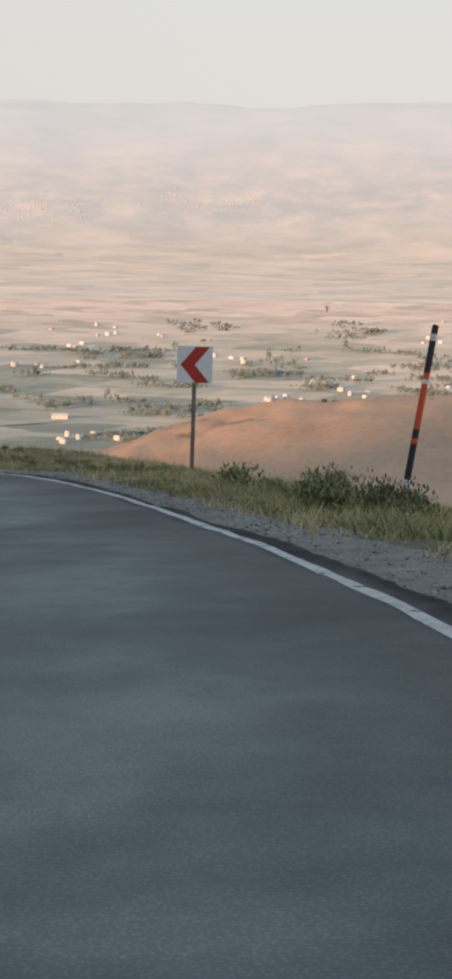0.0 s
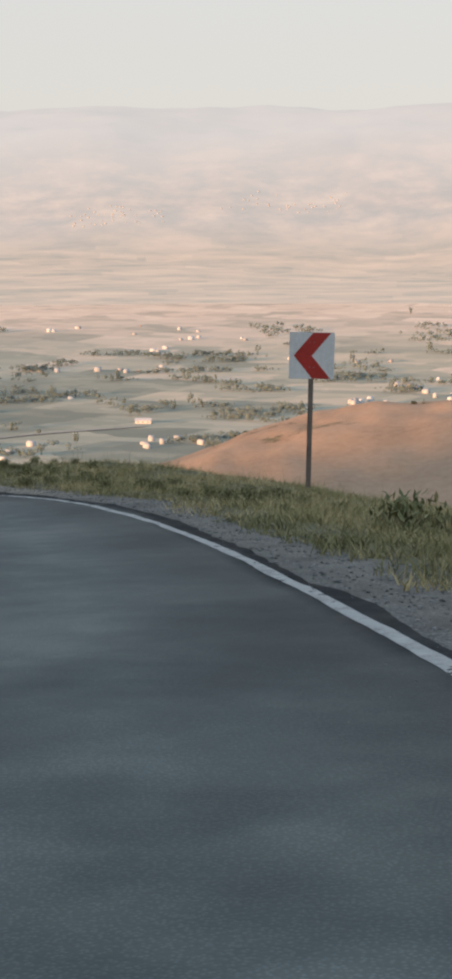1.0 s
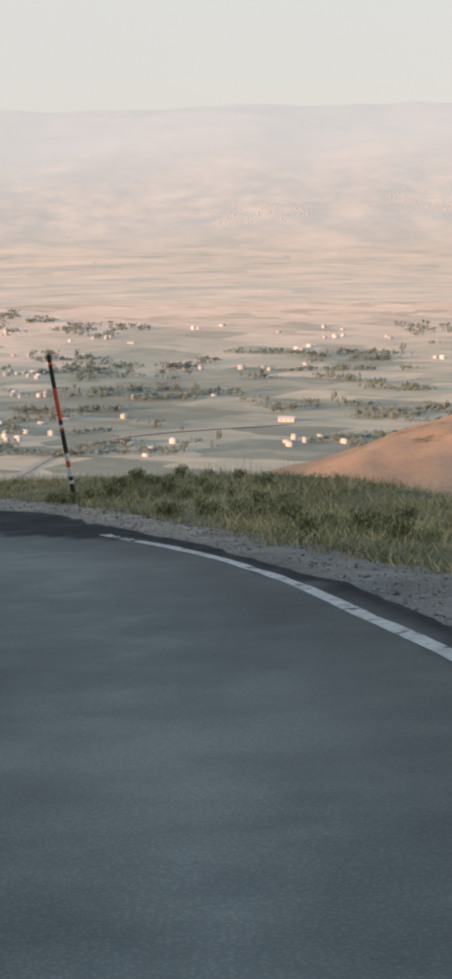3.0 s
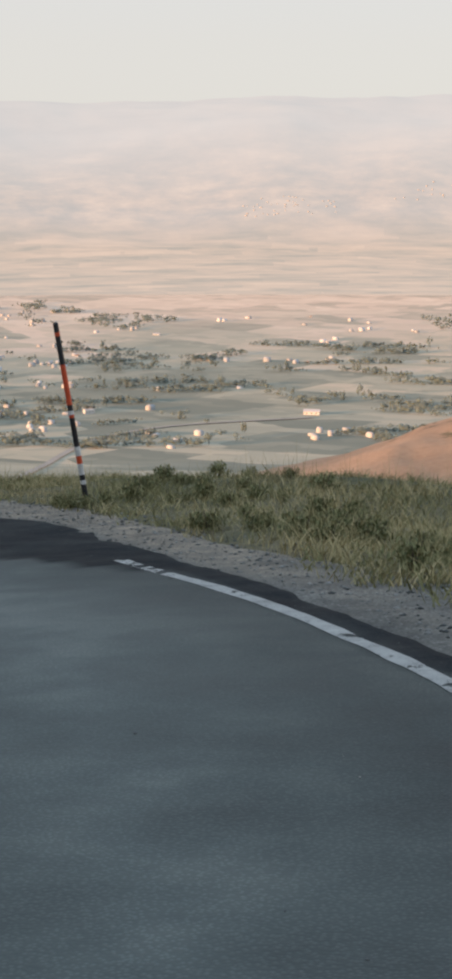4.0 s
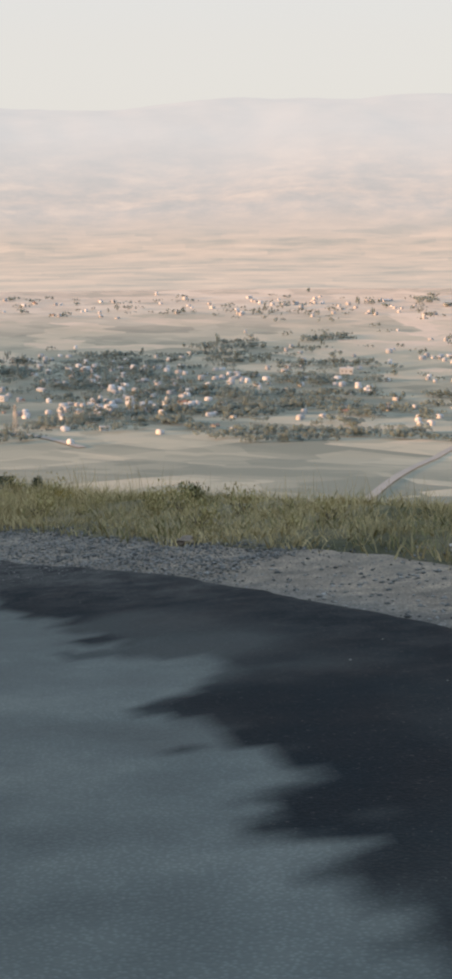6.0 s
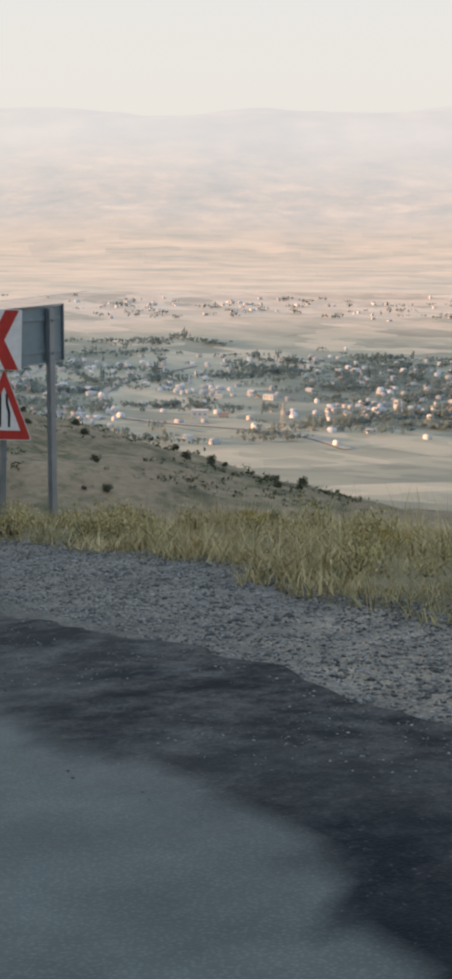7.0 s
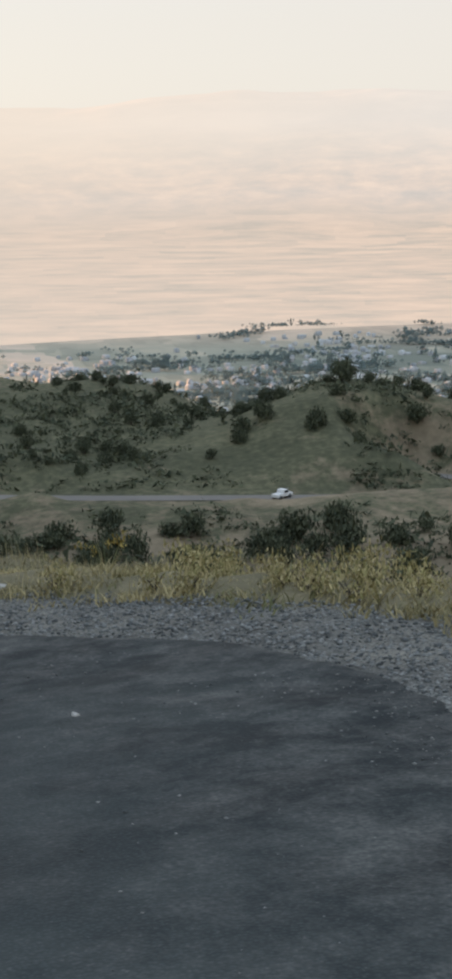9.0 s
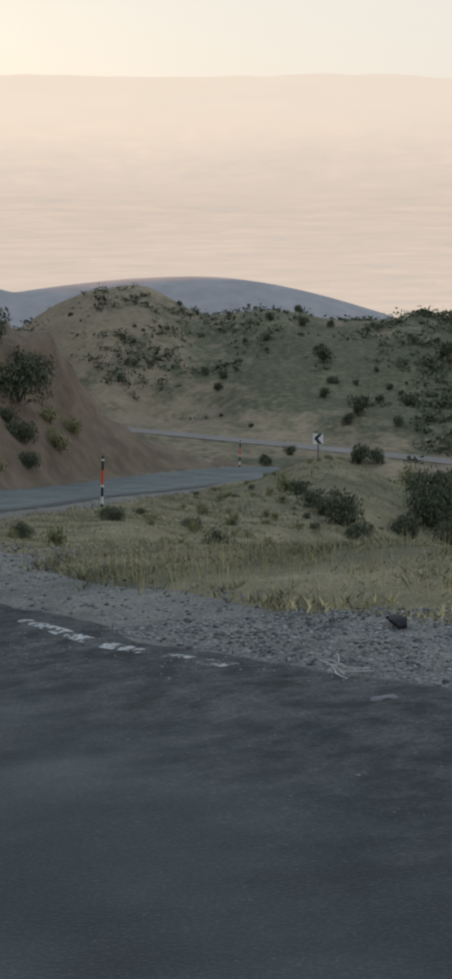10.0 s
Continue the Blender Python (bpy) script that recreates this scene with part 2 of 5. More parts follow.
def shelf_height(x, y):
    """The even surface of the road, without banks and slopes."""
    every = edge[::2]
    out = np.empty(len(x))
    for k in range(0, len(x), 20000):
        d = (x[k:k + 20000, None] - every[None, :, 0]) ** 2 + (y[k:k + 20000, None] - every[None, :, 1]) ** 2
        w = np.exp(-(d - d.min(1)[:, None]) / 18.0)
        out[k:k + 20000] = (w * every[None, :, 2]).sum(1) / w.sum(1)
    return out


def land(x, y):
    """The height of the ground."""
    x, y = np.asarray(x, float), np.asarray(y, float)
    dx, dy = x - HUB[0], y - HUB[1]
    r = np.hypot(dx, dy)
    az = np.degrees(np.arctan2(-dx, dy))
    z = np.interp(r, VALLEY_R, VALLEY_Z)
    rise = np.zeros_like(z)
    for bearing, dist, high, sl, sr, sd in HILLS:
        rise += np.exp(high * bell(x, y, *out_at(bearing, dist), sl, sr, sd) / 4.0) - 1
    z = z + 4.0 * np.log1p(rise)
    rough = ease(r, 60, 250) * (1 - ease(r, 700, 1100))
    z = z + rough * (2.2 * waves(x, y, 70, 3) + 1.7 * waves(x, y, 24, 4, 3))
    band = (np.abs(x + 305) < 75) & (np.abs(y - 125) < 125)
    if band.any():
        off, at = to_line(x[band], y[band], lower)
        z[band] += (lower[at, 2] - z[band]) * (1 - ease(np.abs(off), 4.5, 22))
    # the far mountains
    # unseen past 97 degrees: raised to shade the valley, lowered again for sun
    lift = np.interp(az, [-180, -60, 0, 7, 15, 25, 45, 60, 84, 97, 99.8, 101.4, 106, 109, 150, 180], [345, 345, 345, 345, 286, 270, 268, 250, 228, 235, 250, 335, 335, 130, 130, 345])
    ridge = ease(r, 3500, 4800)
    z = z + ridge * (lift + 30) * (1 + 0.10 * waves(dx, dy, 900, 5)) + ease(r, 3000, 4000) * 14 * waves(dx, dy, 420, 6)
    # the mountain on the inside of the bend, between the road and the evening sun
    m1 = 190 * np.exp(-0.5 * (((x + 330) / 165) ** 2 + ((y + 230) / 165) ** 2))
    # m2: unseen peak farther off, added to keep the outer hills in shade
    m2 = 138 * np.exp(-0.5 * (((x + 905) / 105) ** 2 + ((y + 235) / 88) ** 2))
    turn = np.mod(az, 360)
    z = z + ease(turn, 97, 105) * (1 - ease(turn, 205, 230)) * np.maximum(m1 - 26 - z, 0)
    z = z + ease(turn, 97, 101) * (1 - ease(turn, 120, 140)) * m2
    # the shelf of the road
    close = r < 420
    if close.any():
        xs, ys = x[close], y[close]
        shelf = shelf_height(xs, ys)
        lat, at = to_line(xs, ys, edge)
        drop, _ = to_line(xs, ys, brow)
        tilt = -np.interp(edge[at, 0], [-42, -34, -31, -9, -5.5], [0.12, 0.06, 0.0, 0.0, 0.13]) * np.clip(lat - 1.2, 0, 9)
        # the bank on the inner side
        q = np.maximum(-lat - 8.2, 0)
        bank = np.minimum(q * 1.05, 7.5) + 0.30 * np.maximum(q - 6, 0)
        bank = bank * ease(edge[at, 0], -129, -119)
        bank = bank * (1 + 0.30 * waves(xs, ys, 9, 8, 3) + 0.14 * waves(xs, ys, 2.6, 18, 3)) * ease(q, 0, 1.5)
        inner = np.minimum(shelf + bank, np.maximum(m1[close] - 26, shelf + 9 + 0.05 * q))
        d = np.maximum(drop, 0)
        falls = -np.interp(d, [0, 2, 5, 10, 30, 60, 120], [0, 0.55, 2.4, 5.6, 15, 25, 34])
        outer = shelf + tilt + falls + 0.5 * ease(d, 0, 4) * waves(xs, ys, 6, 9, 3)
        outer = outer + (z[close] - outer) * ease(d, 55, 150)
        near = np.where(drop > 0, outer, np.where(lat < 0, inner, shelf + tilt))
        near = near + (0.10 * ease(lat, 2.0, 4.0) * waves(xs, ys, 2.2, 10, 3)) * (drop < 6)
        near = near + 0.34 * waves(xs, ys, 5.5, 12, 3) * ease(lat, 2.2, 6) * ease(-xs, 38, 46) * (drop < 8)
        # the hump at the end of the spur and the hollow before it
        near = near + 2.9 * np.exp(-0.5 * (((xs + 104.9) / 8.0) ** 2 + ((ys - 52.4) / 2.9) ** 2))
        near = near - 1.0 * np.exp(-0.5 * (((xs + 90.9) / 7.0) ** 2 + ((ys - 55.1) / 2.2) ** 2))
        near = near + 3.4 * np.exp(-0.5 * (((xs + 102.9) / 6.0) ** 2 + ((ys - 61.6) / 2.8) ** 2))
        fade = ease(r[close], 200, 400) * (drop < 0)
        z[close] = near + (z[close] - near) * fade
    return z


def gridded(field, x0, x1, y0, y1, step):
    """A quick stand-in for a slow field over a rectangle: its values on a grid, and between them."""
    gx, gy = np.arange(x0, x1 + 2 * step, step), np.arange(y0, y1 + 2 * step, step)
    xx, yy = np.meshgrid(gx, gy, indexing="ij")
    table = field(xx.ravel(), yy.ravel()).reshape(xx.shape)

    def quick(x, y):
        u, v = (np.clip(x, x0, x1) - x0) / step, (np.clip(y, y0, y1) - y0) / step
        i, j = u.astype(int), v.astype(int)
        f, g = u - i, v - j
        return ((table[i, j] * (1 - f) + table[i + 1, j] * f) * (1 - g) + (table[i, j + 1] * (1 - f) + table[i + 1, j + 1] * f) * g)
    return quick


def sheet(name, verts, faces, mat, attrs=None, smooth=True):
    me = bpy.data.meshes.new(name)
    verts, faces = np.asarray(verts, np.float32), np.asarray(faces, np.int32)
    n, k = faces.shape
    me.vertices.add(len(verts))
    me.vertices.foreach_set("co", verts.ravel())
    me.loops.add(n * k)
    me.loops.foreach_set("vertex_index", faces.ravel())
    me.polygons.add(n)
    me.polygons.foreach_set("loop_start", np.arange(n, dtype=np.int32) * k)
    me.update(calc_edges=True)
    for key, values in (attrs or {}).items():
        at = me.attributes.new(key, "FLOAT", "POINT")
        at.data.foreach_set("value", np.asarray(values, np.float32))
    if smooth:
        me.polygons.foreach_set("use_smooth", np.ones(len(me.polygons), bool))
    me.materials.append(mat)
    return new(name, me)


def grid_faces(rows, cols, close=False):
    i, j = np.meshgrid(np.arange(rows - 1), np.arange(cols if close else cols - 1), indexing="ij")
    a = i * cols + j
    b = i * cols + (j + 1) % cols
    return np.stack([a + cols, b + cols, b, a], -1).reshape(-1, 4)


# ---------------------------------------------------------------- ground
def ground_material():
    m, nt, b = material("ground")
    at = position(nt)
    green, field, dry, cut = attribute(nt, "green"), attribute(nt, "field"), attribute(nt, "dry"), attribute(nt, "cut")
    n1, n2, n3 = noise_tex(nt, at, 0.05, 6), noise_tex(nt, at, 0.6, 5), noise_tex(nt, at, 9.0, 4)
    earth = ramp(nt, calc(nt, "ADD", calc(nt, "MULTIPLY", n1, 0.5), calc(nt, "MULTIPLY", n2, 0.5)),
                 [(0.3, (0.162, 0.130, 0.088)), (0.5, (0.240, 0.192, 0.128)), (0.7, (0.330, 0.262, 0.176))])
    straw = ramp(nt, calc(nt, "ADD", calc(nt, "MULTIPLY", n2, 0.6), calc(nt, "MULTIPLY", noise_tex(nt, at, 2.6, 6, 0.7), 0.4)), [(0.32, (0.095, 0.09, 0.055)), (0.5, (0.185, 0.162, 0.098)), (0.68, (0.29, 0.248, 0.155))])
    leaf = ramp(nt, calc(nt, "ADD", calc(nt, "MULTIPLY", n1, 0.4), calc(nt, "MULTIPLY", n2, 0.6)),
                [(0.3, (0.062, 0.066, 0.040)), (0.5, (0.108, 0.108, 0.064)), (0.7, (0.20, 0.185, 0.110))])
    earth = mix(nt, cut, earth, ramp(nt, n2, [(0.3, (0.105, 0.080, 0.056)), (0.7, (0.190, 0.145, 0.100))]))
    earth = mix(nt, attribute(nt, "bare"), earth, ramp(nt, calc(nt, "ADD", calc(nt, "MULTIPLY", n1, 0.5), calc(nt, "MULTIPLY", n2, 0.5)), [(0.3, (0.335, 0.222, 0.145)), (0.5, (0.42, 0.285, 0.19)), (0.7, (0.49, 0.34, 0.235))]))
    c = mix(nt, dry, earth, straw)
    n4 = noise_tex(nt, at, 0.16, 7, 0.72)
    patch = calc(nt, "ADD", green, calc(nt, "MULTIPLY", calc(nt, "SUBTRACT", n4, 0.5), 2.8))
    c = mix(nt, ramp(nt, patch, [(0.28, 0.0), (0.78, 1.0)]), c, leaf)
    c = mix(nt, 0.35, c, mix(nt, 1.0, c, ramp(nt, n3, [(0.3, 0.35), (0.7, 1.0)]), "MULTIPLY"))
    # farmland in the valley: strips and plots, each of one crop
    plots = []
    for size, turn, seed in ((0.0085, 0.35, 0), (0.024, 0.22, 1)):
        v = nt.nodes.new("ShaderNodeTexVoronoi")
        v.inputs["Scale"].default_value = size
        v.inputs["Randomness"].default_value = 0.85
        v.distance = "CHEBYCHEV"
        warp = position(nt, (1.0, 1.45 if seed == 0 else 1.7, 0.0), turn)
        nt.links.new(warp, v.inputs["Vector"])
        plots.append(v.outputs["Color"])
    sep = nt.nodes.new("ShaderNodeSeparateColor")
    nt.links.new(plots[0], sep.inputs[0])
    sep2 = nt.nodes.new("ShaderNodeSeparateColor")
    nt.links.new(plots[1], sep2.inputs[0])
    broad = noise_tex(nt, position(nt, (1, 1, 0)), 0.0016, 4)
    crop = calc(nt, "ADD", calc(nt, "MULTIPLY", sep.outputs[0], 0.62),
                calc(nt, "ADD", calc(nt, "MULTIPLY", sep2.outputs[1], 0.24), calc(nt, "MULTIPLY", attribute(nt, "lush"), 0.50)))
    crop = calc(nt, "ADD", crop, calc(nt, "MULTIPLY", calc(nt, "SUBTRACT", broad, 0.5), 0.7))
    fc = ramp(nt, crop, [(0.04, (0.64, 0.52, 0.41)), (0.26, (0.53, 0.452, 0.348)), (0.44, (0.43, 0.395, 0.30)),
                         (0.60, (0.355, 0.348, 0.272)), (0.78, (0.282, 0.287, 0.227)), (1.0, (0.195, 0.212, 0.173))])
    # fields turn to paler tan with distance, to meet the hazed backdrop
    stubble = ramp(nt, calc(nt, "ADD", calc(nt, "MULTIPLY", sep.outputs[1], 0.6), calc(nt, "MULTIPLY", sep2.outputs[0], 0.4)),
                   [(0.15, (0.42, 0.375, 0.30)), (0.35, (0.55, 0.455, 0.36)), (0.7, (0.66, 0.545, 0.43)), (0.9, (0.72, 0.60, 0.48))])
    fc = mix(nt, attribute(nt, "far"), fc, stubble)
    # bright haze on the sunward side, painted into the field colour
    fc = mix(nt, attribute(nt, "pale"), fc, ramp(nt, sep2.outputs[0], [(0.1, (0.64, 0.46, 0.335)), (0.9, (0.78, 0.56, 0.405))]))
    c = mix(nt, field, c, fc)
    # flat grey over the distant ridge, its haze put into the colour
    c = mix(nt, attribute(nt, "hazed_ridge"), c, ramp(nt, n1, [(0.3, (0.23, 0.225, 0.225)), (0.7, (0.29, 0.28, 0.275))]))
    nt.links.new(c, b.inputs["Base Color"])
    b.inputs["Roughness"].default_value = 0.95
    b.inputs["Specular IOR Level"].default_value = 0.15
    bump(nt, b, n3, 0.5, 0.05)
    return m


def build_ground():
    inside = np.linspace(-14, 104, 900)
    outside = np.linspace(104, 346, 130)[1:-1]
    az = np.radians(np.r_[inside, outside])
    radii = np.r_[0.001, np.linspace(1.0, 60, 110), np.geomspace(60.7, 900, 190), np.geomspace(912, 3000, 100)]
    rr, aa = np.meshgrid(radii, az, indexing="ij")
    x, y = HUB[0] - rr * np.sin(aa), HUB[1] + rr * np.cos(aa)
    x, y = x.ravel(), y.ravel()
    z = land(x, y)
    r = rr.ravel()
    deg = np.degrees(aa).ravel()
    lat, near = to_line(x, y, edge)
    # the ground lies a little under the road and the gravel
    under = (lat > -8.0) & (lat < 3.5) & (r < 200)
    grv, _ = to_line(x, y, gravel_edge)
    sunk = under & (grv < 0.3)
    z = z - 0.10 * sunk
    green = 0.30 + 0.35 * waves(x, y, 60, 21) + 0.30 * waves(x, y, 16, 22, 3)
    green += 0.62 * bell(x, y, *out_at(79, 420), 60, 70, 95) + 0.62 * bell(x, y, *out_at(66, 330), 60, 50, 80) - 0.45 * bell(x, y, *out_at(92, 430), 40, 28, 50)
    green -= np.where((deg < 15) | (deg > 300), 0.5, 0.05) * (deg < 56) * ease(r, 90, 160)
    green += 0.45 * (r < 70) * (x > -12) - 0.05 * (r < 70) * (x < -12)
    green -= 0.35 * (x < -38) * (r < 150)
    green += 0.10 * ((deg > 30) & (deg < 58)) * ease(r, 250, 320)
    green -= 0.55 * (lat < -7.5) * (r < 150)
    dry = (1 - ease(r, 90, 170)) * (lat > -7.5)
    field = ease(r + 60 * waves(x, y, 90, 23), 640, 900)
    # green crops near the village, bare stubble beyond it
    near_end = np.interp(deg, [-14, 8, 22, 40, 58, 72, 85, 100], [1250, 1400, 1600, 1750, 1700, 1200, 800, 700])
    lush = 0.76 - 0.78 * ease(r + 300 * waves(x, y, 500, 24), near_end, near_end + 900) + 0.20 * waves(x, y, 200, 25, 3)
    by_road = np.full(len(x), 99.0)
    band = (np.abs(x + 305) < 75) & (np.abs(y - 125) < 125)
    by_road[band] = np.abs(to_line(x[band], y[band], lower)[0])
    green -= 0.35 * (1 - ease(by_road, 8, 30)) + 0.25 * ((r > 170) & (r < 285) & (deg > 50) & (deg < 96))
    # wooded ridge at the mouth of the valley, to be painted hazy grey
    hazed_ridge = ease(bell(x, y, *out_at(89.0, 1400), 330, 180, 150) + bell(x, y, *out_at(101.0, 1350), 220, 200, 150), 0.10, 0.35)
    verts = np.stack([x, y, z], 1)
    faces = grid_faces(len(radii), len(az), close=True)
    attrs = {"green": green, "dry": dry, "field": field, "lush": lush, "hazed_ridge": hazed_ridge, "far": 0.9 * ease(r, 2150, 2950), "pale": 0.9 * (deg < 150) * np.maximum(ease(deg, 76, 83) * ease(r, 1000, 1600), ease(deg, 40, 54) * ease(r, 1950, 2400)), "cut": (lat < -7.6) * (r < 160) * 1.0,
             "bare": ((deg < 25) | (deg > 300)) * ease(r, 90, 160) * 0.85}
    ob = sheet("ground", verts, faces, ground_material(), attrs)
    return tagged(ob, "dry grassy hillside falling to a wide farmed valley", "ground", kind="structure")


ground = build_ground()


def backdrop_material():
    """Far fields, foothills and mountains, with haze painted into their colour; the streaks run across the line of
    sight.
    """
    m, nt, b = material("far_country")
    across, high, deep = attribute(nt, "across"), attribute(nt, "high"), attribute(nt, "deep")

    def streaks(wide, tall):
        xyz = nt.nodes.new("ShaderNodeCombineXYZ")
        nt.links.new(calc(nt, "DIVIDE", across, wide), xyz.inputs[0])
        nt.links.new(calc(nt, "DIVIDE", deep, tall), xyz.inputs[1])
        return xyz.outputs[0]

    v = nt.nodes.new("ShaderNodeTexVoronoi")
    v.inputs["Scale"].default_value = 1.0
    v.distance = "CHEBYCHEV"
    nt.links.new(streaks(2.4, 0.028), v.inputs["Vector"])
    sep = nt.nodes.new("ShaderNodeSeparateColor")
    nt.links.new(v.outputs["Color"], sep.inputs[0])
    n1 = noise_tex(nt, streaks(4.0, 0.12), 1.0, 6, 0.65)
    n2 = noise_tex(nt, streaks(3.2, 0.030), 1.0, 7, 0.65)
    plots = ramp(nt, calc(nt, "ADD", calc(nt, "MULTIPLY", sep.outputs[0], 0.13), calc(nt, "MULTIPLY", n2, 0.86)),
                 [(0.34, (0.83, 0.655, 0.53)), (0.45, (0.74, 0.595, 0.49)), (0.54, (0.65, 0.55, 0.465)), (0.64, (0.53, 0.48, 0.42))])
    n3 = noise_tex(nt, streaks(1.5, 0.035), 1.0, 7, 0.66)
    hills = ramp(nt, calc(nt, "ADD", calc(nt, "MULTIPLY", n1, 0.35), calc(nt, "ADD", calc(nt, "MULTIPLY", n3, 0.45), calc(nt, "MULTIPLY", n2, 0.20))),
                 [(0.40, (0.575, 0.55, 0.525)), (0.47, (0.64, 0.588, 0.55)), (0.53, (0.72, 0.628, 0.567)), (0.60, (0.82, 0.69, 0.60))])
    # mountain tops coloured close to the sky, as haze would leave them
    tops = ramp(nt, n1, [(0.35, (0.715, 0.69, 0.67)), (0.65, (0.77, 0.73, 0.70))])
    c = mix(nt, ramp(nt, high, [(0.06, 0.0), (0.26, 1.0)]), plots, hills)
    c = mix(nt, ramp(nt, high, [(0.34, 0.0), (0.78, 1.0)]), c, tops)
    # the painted haze is brighter and warmer towards the low sun
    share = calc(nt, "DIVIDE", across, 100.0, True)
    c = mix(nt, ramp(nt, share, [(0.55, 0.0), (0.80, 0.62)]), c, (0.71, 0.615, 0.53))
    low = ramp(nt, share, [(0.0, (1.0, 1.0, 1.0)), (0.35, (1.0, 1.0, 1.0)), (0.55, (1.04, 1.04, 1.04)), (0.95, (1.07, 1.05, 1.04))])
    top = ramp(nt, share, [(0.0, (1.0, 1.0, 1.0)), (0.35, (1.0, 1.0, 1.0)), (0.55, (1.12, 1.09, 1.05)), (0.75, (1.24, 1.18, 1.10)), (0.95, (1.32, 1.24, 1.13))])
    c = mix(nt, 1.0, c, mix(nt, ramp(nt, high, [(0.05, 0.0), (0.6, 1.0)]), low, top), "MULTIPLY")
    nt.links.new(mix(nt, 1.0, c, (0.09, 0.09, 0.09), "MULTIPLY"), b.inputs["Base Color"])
    # the land itself glows, in place of light scattered by haze
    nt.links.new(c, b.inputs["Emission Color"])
    b.inputs["Emission Strength"].default_value = HAZE_GLOW
    b.inputs["Roughness"].default_value = 1.0
    b.inputs["Specular IOR Level"].default_value = 0.0
    return m


def build_backdrop():
    az = np.radians(np.r_[np.linspace(-14, 104, 500), np.linspace(104, 346, 100)[1:-1]])
    radii = np.geomspace(2990, 4930, 90)
    share, aa = np.meshgrid((radii - 2990) / 1940, az, indexing="ij")
    # it comes nearer towards the low sun, so its painted haze covers more of the fields
    begin = np.interp(np.degrees(aa), [-14, 40, 55, 76, 104, 112, 346], [2990, 2990, 2330, 2100, 2100, 2990, 2990])
    rr = begin + (4930 - begin) * share
    x, y = (HUB[0] - rr * np.sin(aa)).ravel(), (HUB[1] + rr * np.cos(aa)).ravel()
    z = land(x, y) + 3.0 * (rr.ravel() < 3000) * (begin.ravel() < 2985)
    z[:len(az)] -= 4.5
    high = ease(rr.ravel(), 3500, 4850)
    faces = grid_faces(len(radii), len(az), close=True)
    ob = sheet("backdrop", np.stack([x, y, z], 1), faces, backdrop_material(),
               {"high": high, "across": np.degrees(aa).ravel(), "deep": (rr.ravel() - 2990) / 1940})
    return tagged(ob, "hazy far fields, foothills and pale mountains", "mountains", kind="structure")


backdrop = build_backdrop()


# ---------------------------------------------------------------- small builders
def part(name, bm, mat, parent=None, label="", smooth=False):
    me = bpy.data.meshes.new(name)
    bm.to_mesh(me)
    bm.free()
    if smooth:
        me.polygons.foreach_set("use_smooth", np.ones(len(me.polygons), bool))
    me.materials.append(mat)
    ob = new(name, me)
    if parent:
        ob.parent = parent
    if label:
        ob["label"] = label
    return ob


def empty(name, m, label="", category="", group="", kind=""):
    ob = new(name)
    ob.empty_display_size = 0.2
    ob.matrix_world = m
    return tagged(ob, label, category, group, kind)


def box(bm, size, at=(0, 0, 0), turn=None, bevel=0.0):
    m = Matrix.Translation(at) @ (turn or Matrix.Identity(4)) @ Matrix.Diagonal((*size, 1))
    made = bmesh.ops.create_cube(bm, size=1.0, matrix=m)
    if bevel:
        edges = list({e for v in made["verts"] for e in v.link_edges})
        bmesh.ops.bevel(bm, geom=edges, offset=bevel, segments=2, affect="EDGES")
    return bm


def tube(bm, r1, r2, z1, z2, segments=12, at=(0, 0)):
    bmesh.ops.create_cone(bm, cap_ends=True, segments=segments, radius1=r1, radius2=r2, depth=z2 - z1,
                          matrix=Matrix.Translation((at[0], at[1], (z1 + z2) / 2)))
    return bm


def slab(bm, outline, y0, y1):
    """A plate in the x-z plane with the given outline, from depth y0 to y1."""
    front = [bm.verts.new((x, y0, z)) for x, z in outline]
    back = [bm.verts.new((x, y1, z)) for x, z in outline]
    bm.faces.new(front)
    bm.faces.new(back[::-1])
    for k in range(len(outline)):
        n = (k + 1) % len(outline)
        bm.faces.new((front[k], back[k], back[n], front[n]))
    bmesh.ops.recalc_face_normals(bm, faces=bm.faces)
    return bm


def ring_plate(bm, outer, inner, y0, y1):
    """A frame between two outlines of as many corners."""
    n = len(outer)
    v = [[bm.verts.new((x, y, z)) for x, z in line] for line in (outer, inner) for y in (y0, y1)]
    of, ob_, nf, nb = v
    for k in range(n):
        m = (k + 1) % n
        for q in ((of[k], of[m], nf[m], nf[k]), (ob_[m], ob_[k], nb[k], nb[m]), (of[m], of[k], ob_[k], ob_[m]), (nf[k], nf[m], nb[m], nb[k])):
            bm.faces.new(q)
    bmesh.ops.recalc_face_normals(bm, faces=bm.faces)
    return bm


def rounded(points, radius, steps=5):
    """The outline with its corners rounded."""
    out = []
    n = len(points)
    for k in range(n):
        p, a, b = Vector(points[k]), Vector(points[k - 1]), Vector(points[(k + 1) % n])
        u, v = (a - p).normalized(), (b - p).normalized()
        s, e = p + u * radius, p + v * radius
        for j in range(steps + 1):
            t = j / steps
            q = s * (1 - t) ** 2 + p * 2 * t * (1 - t) + e * t * t
            out.append((q.x, q.y))
    return out


def height(x, y):
    return float(land(np.array([x]), np.array([y]))[0])


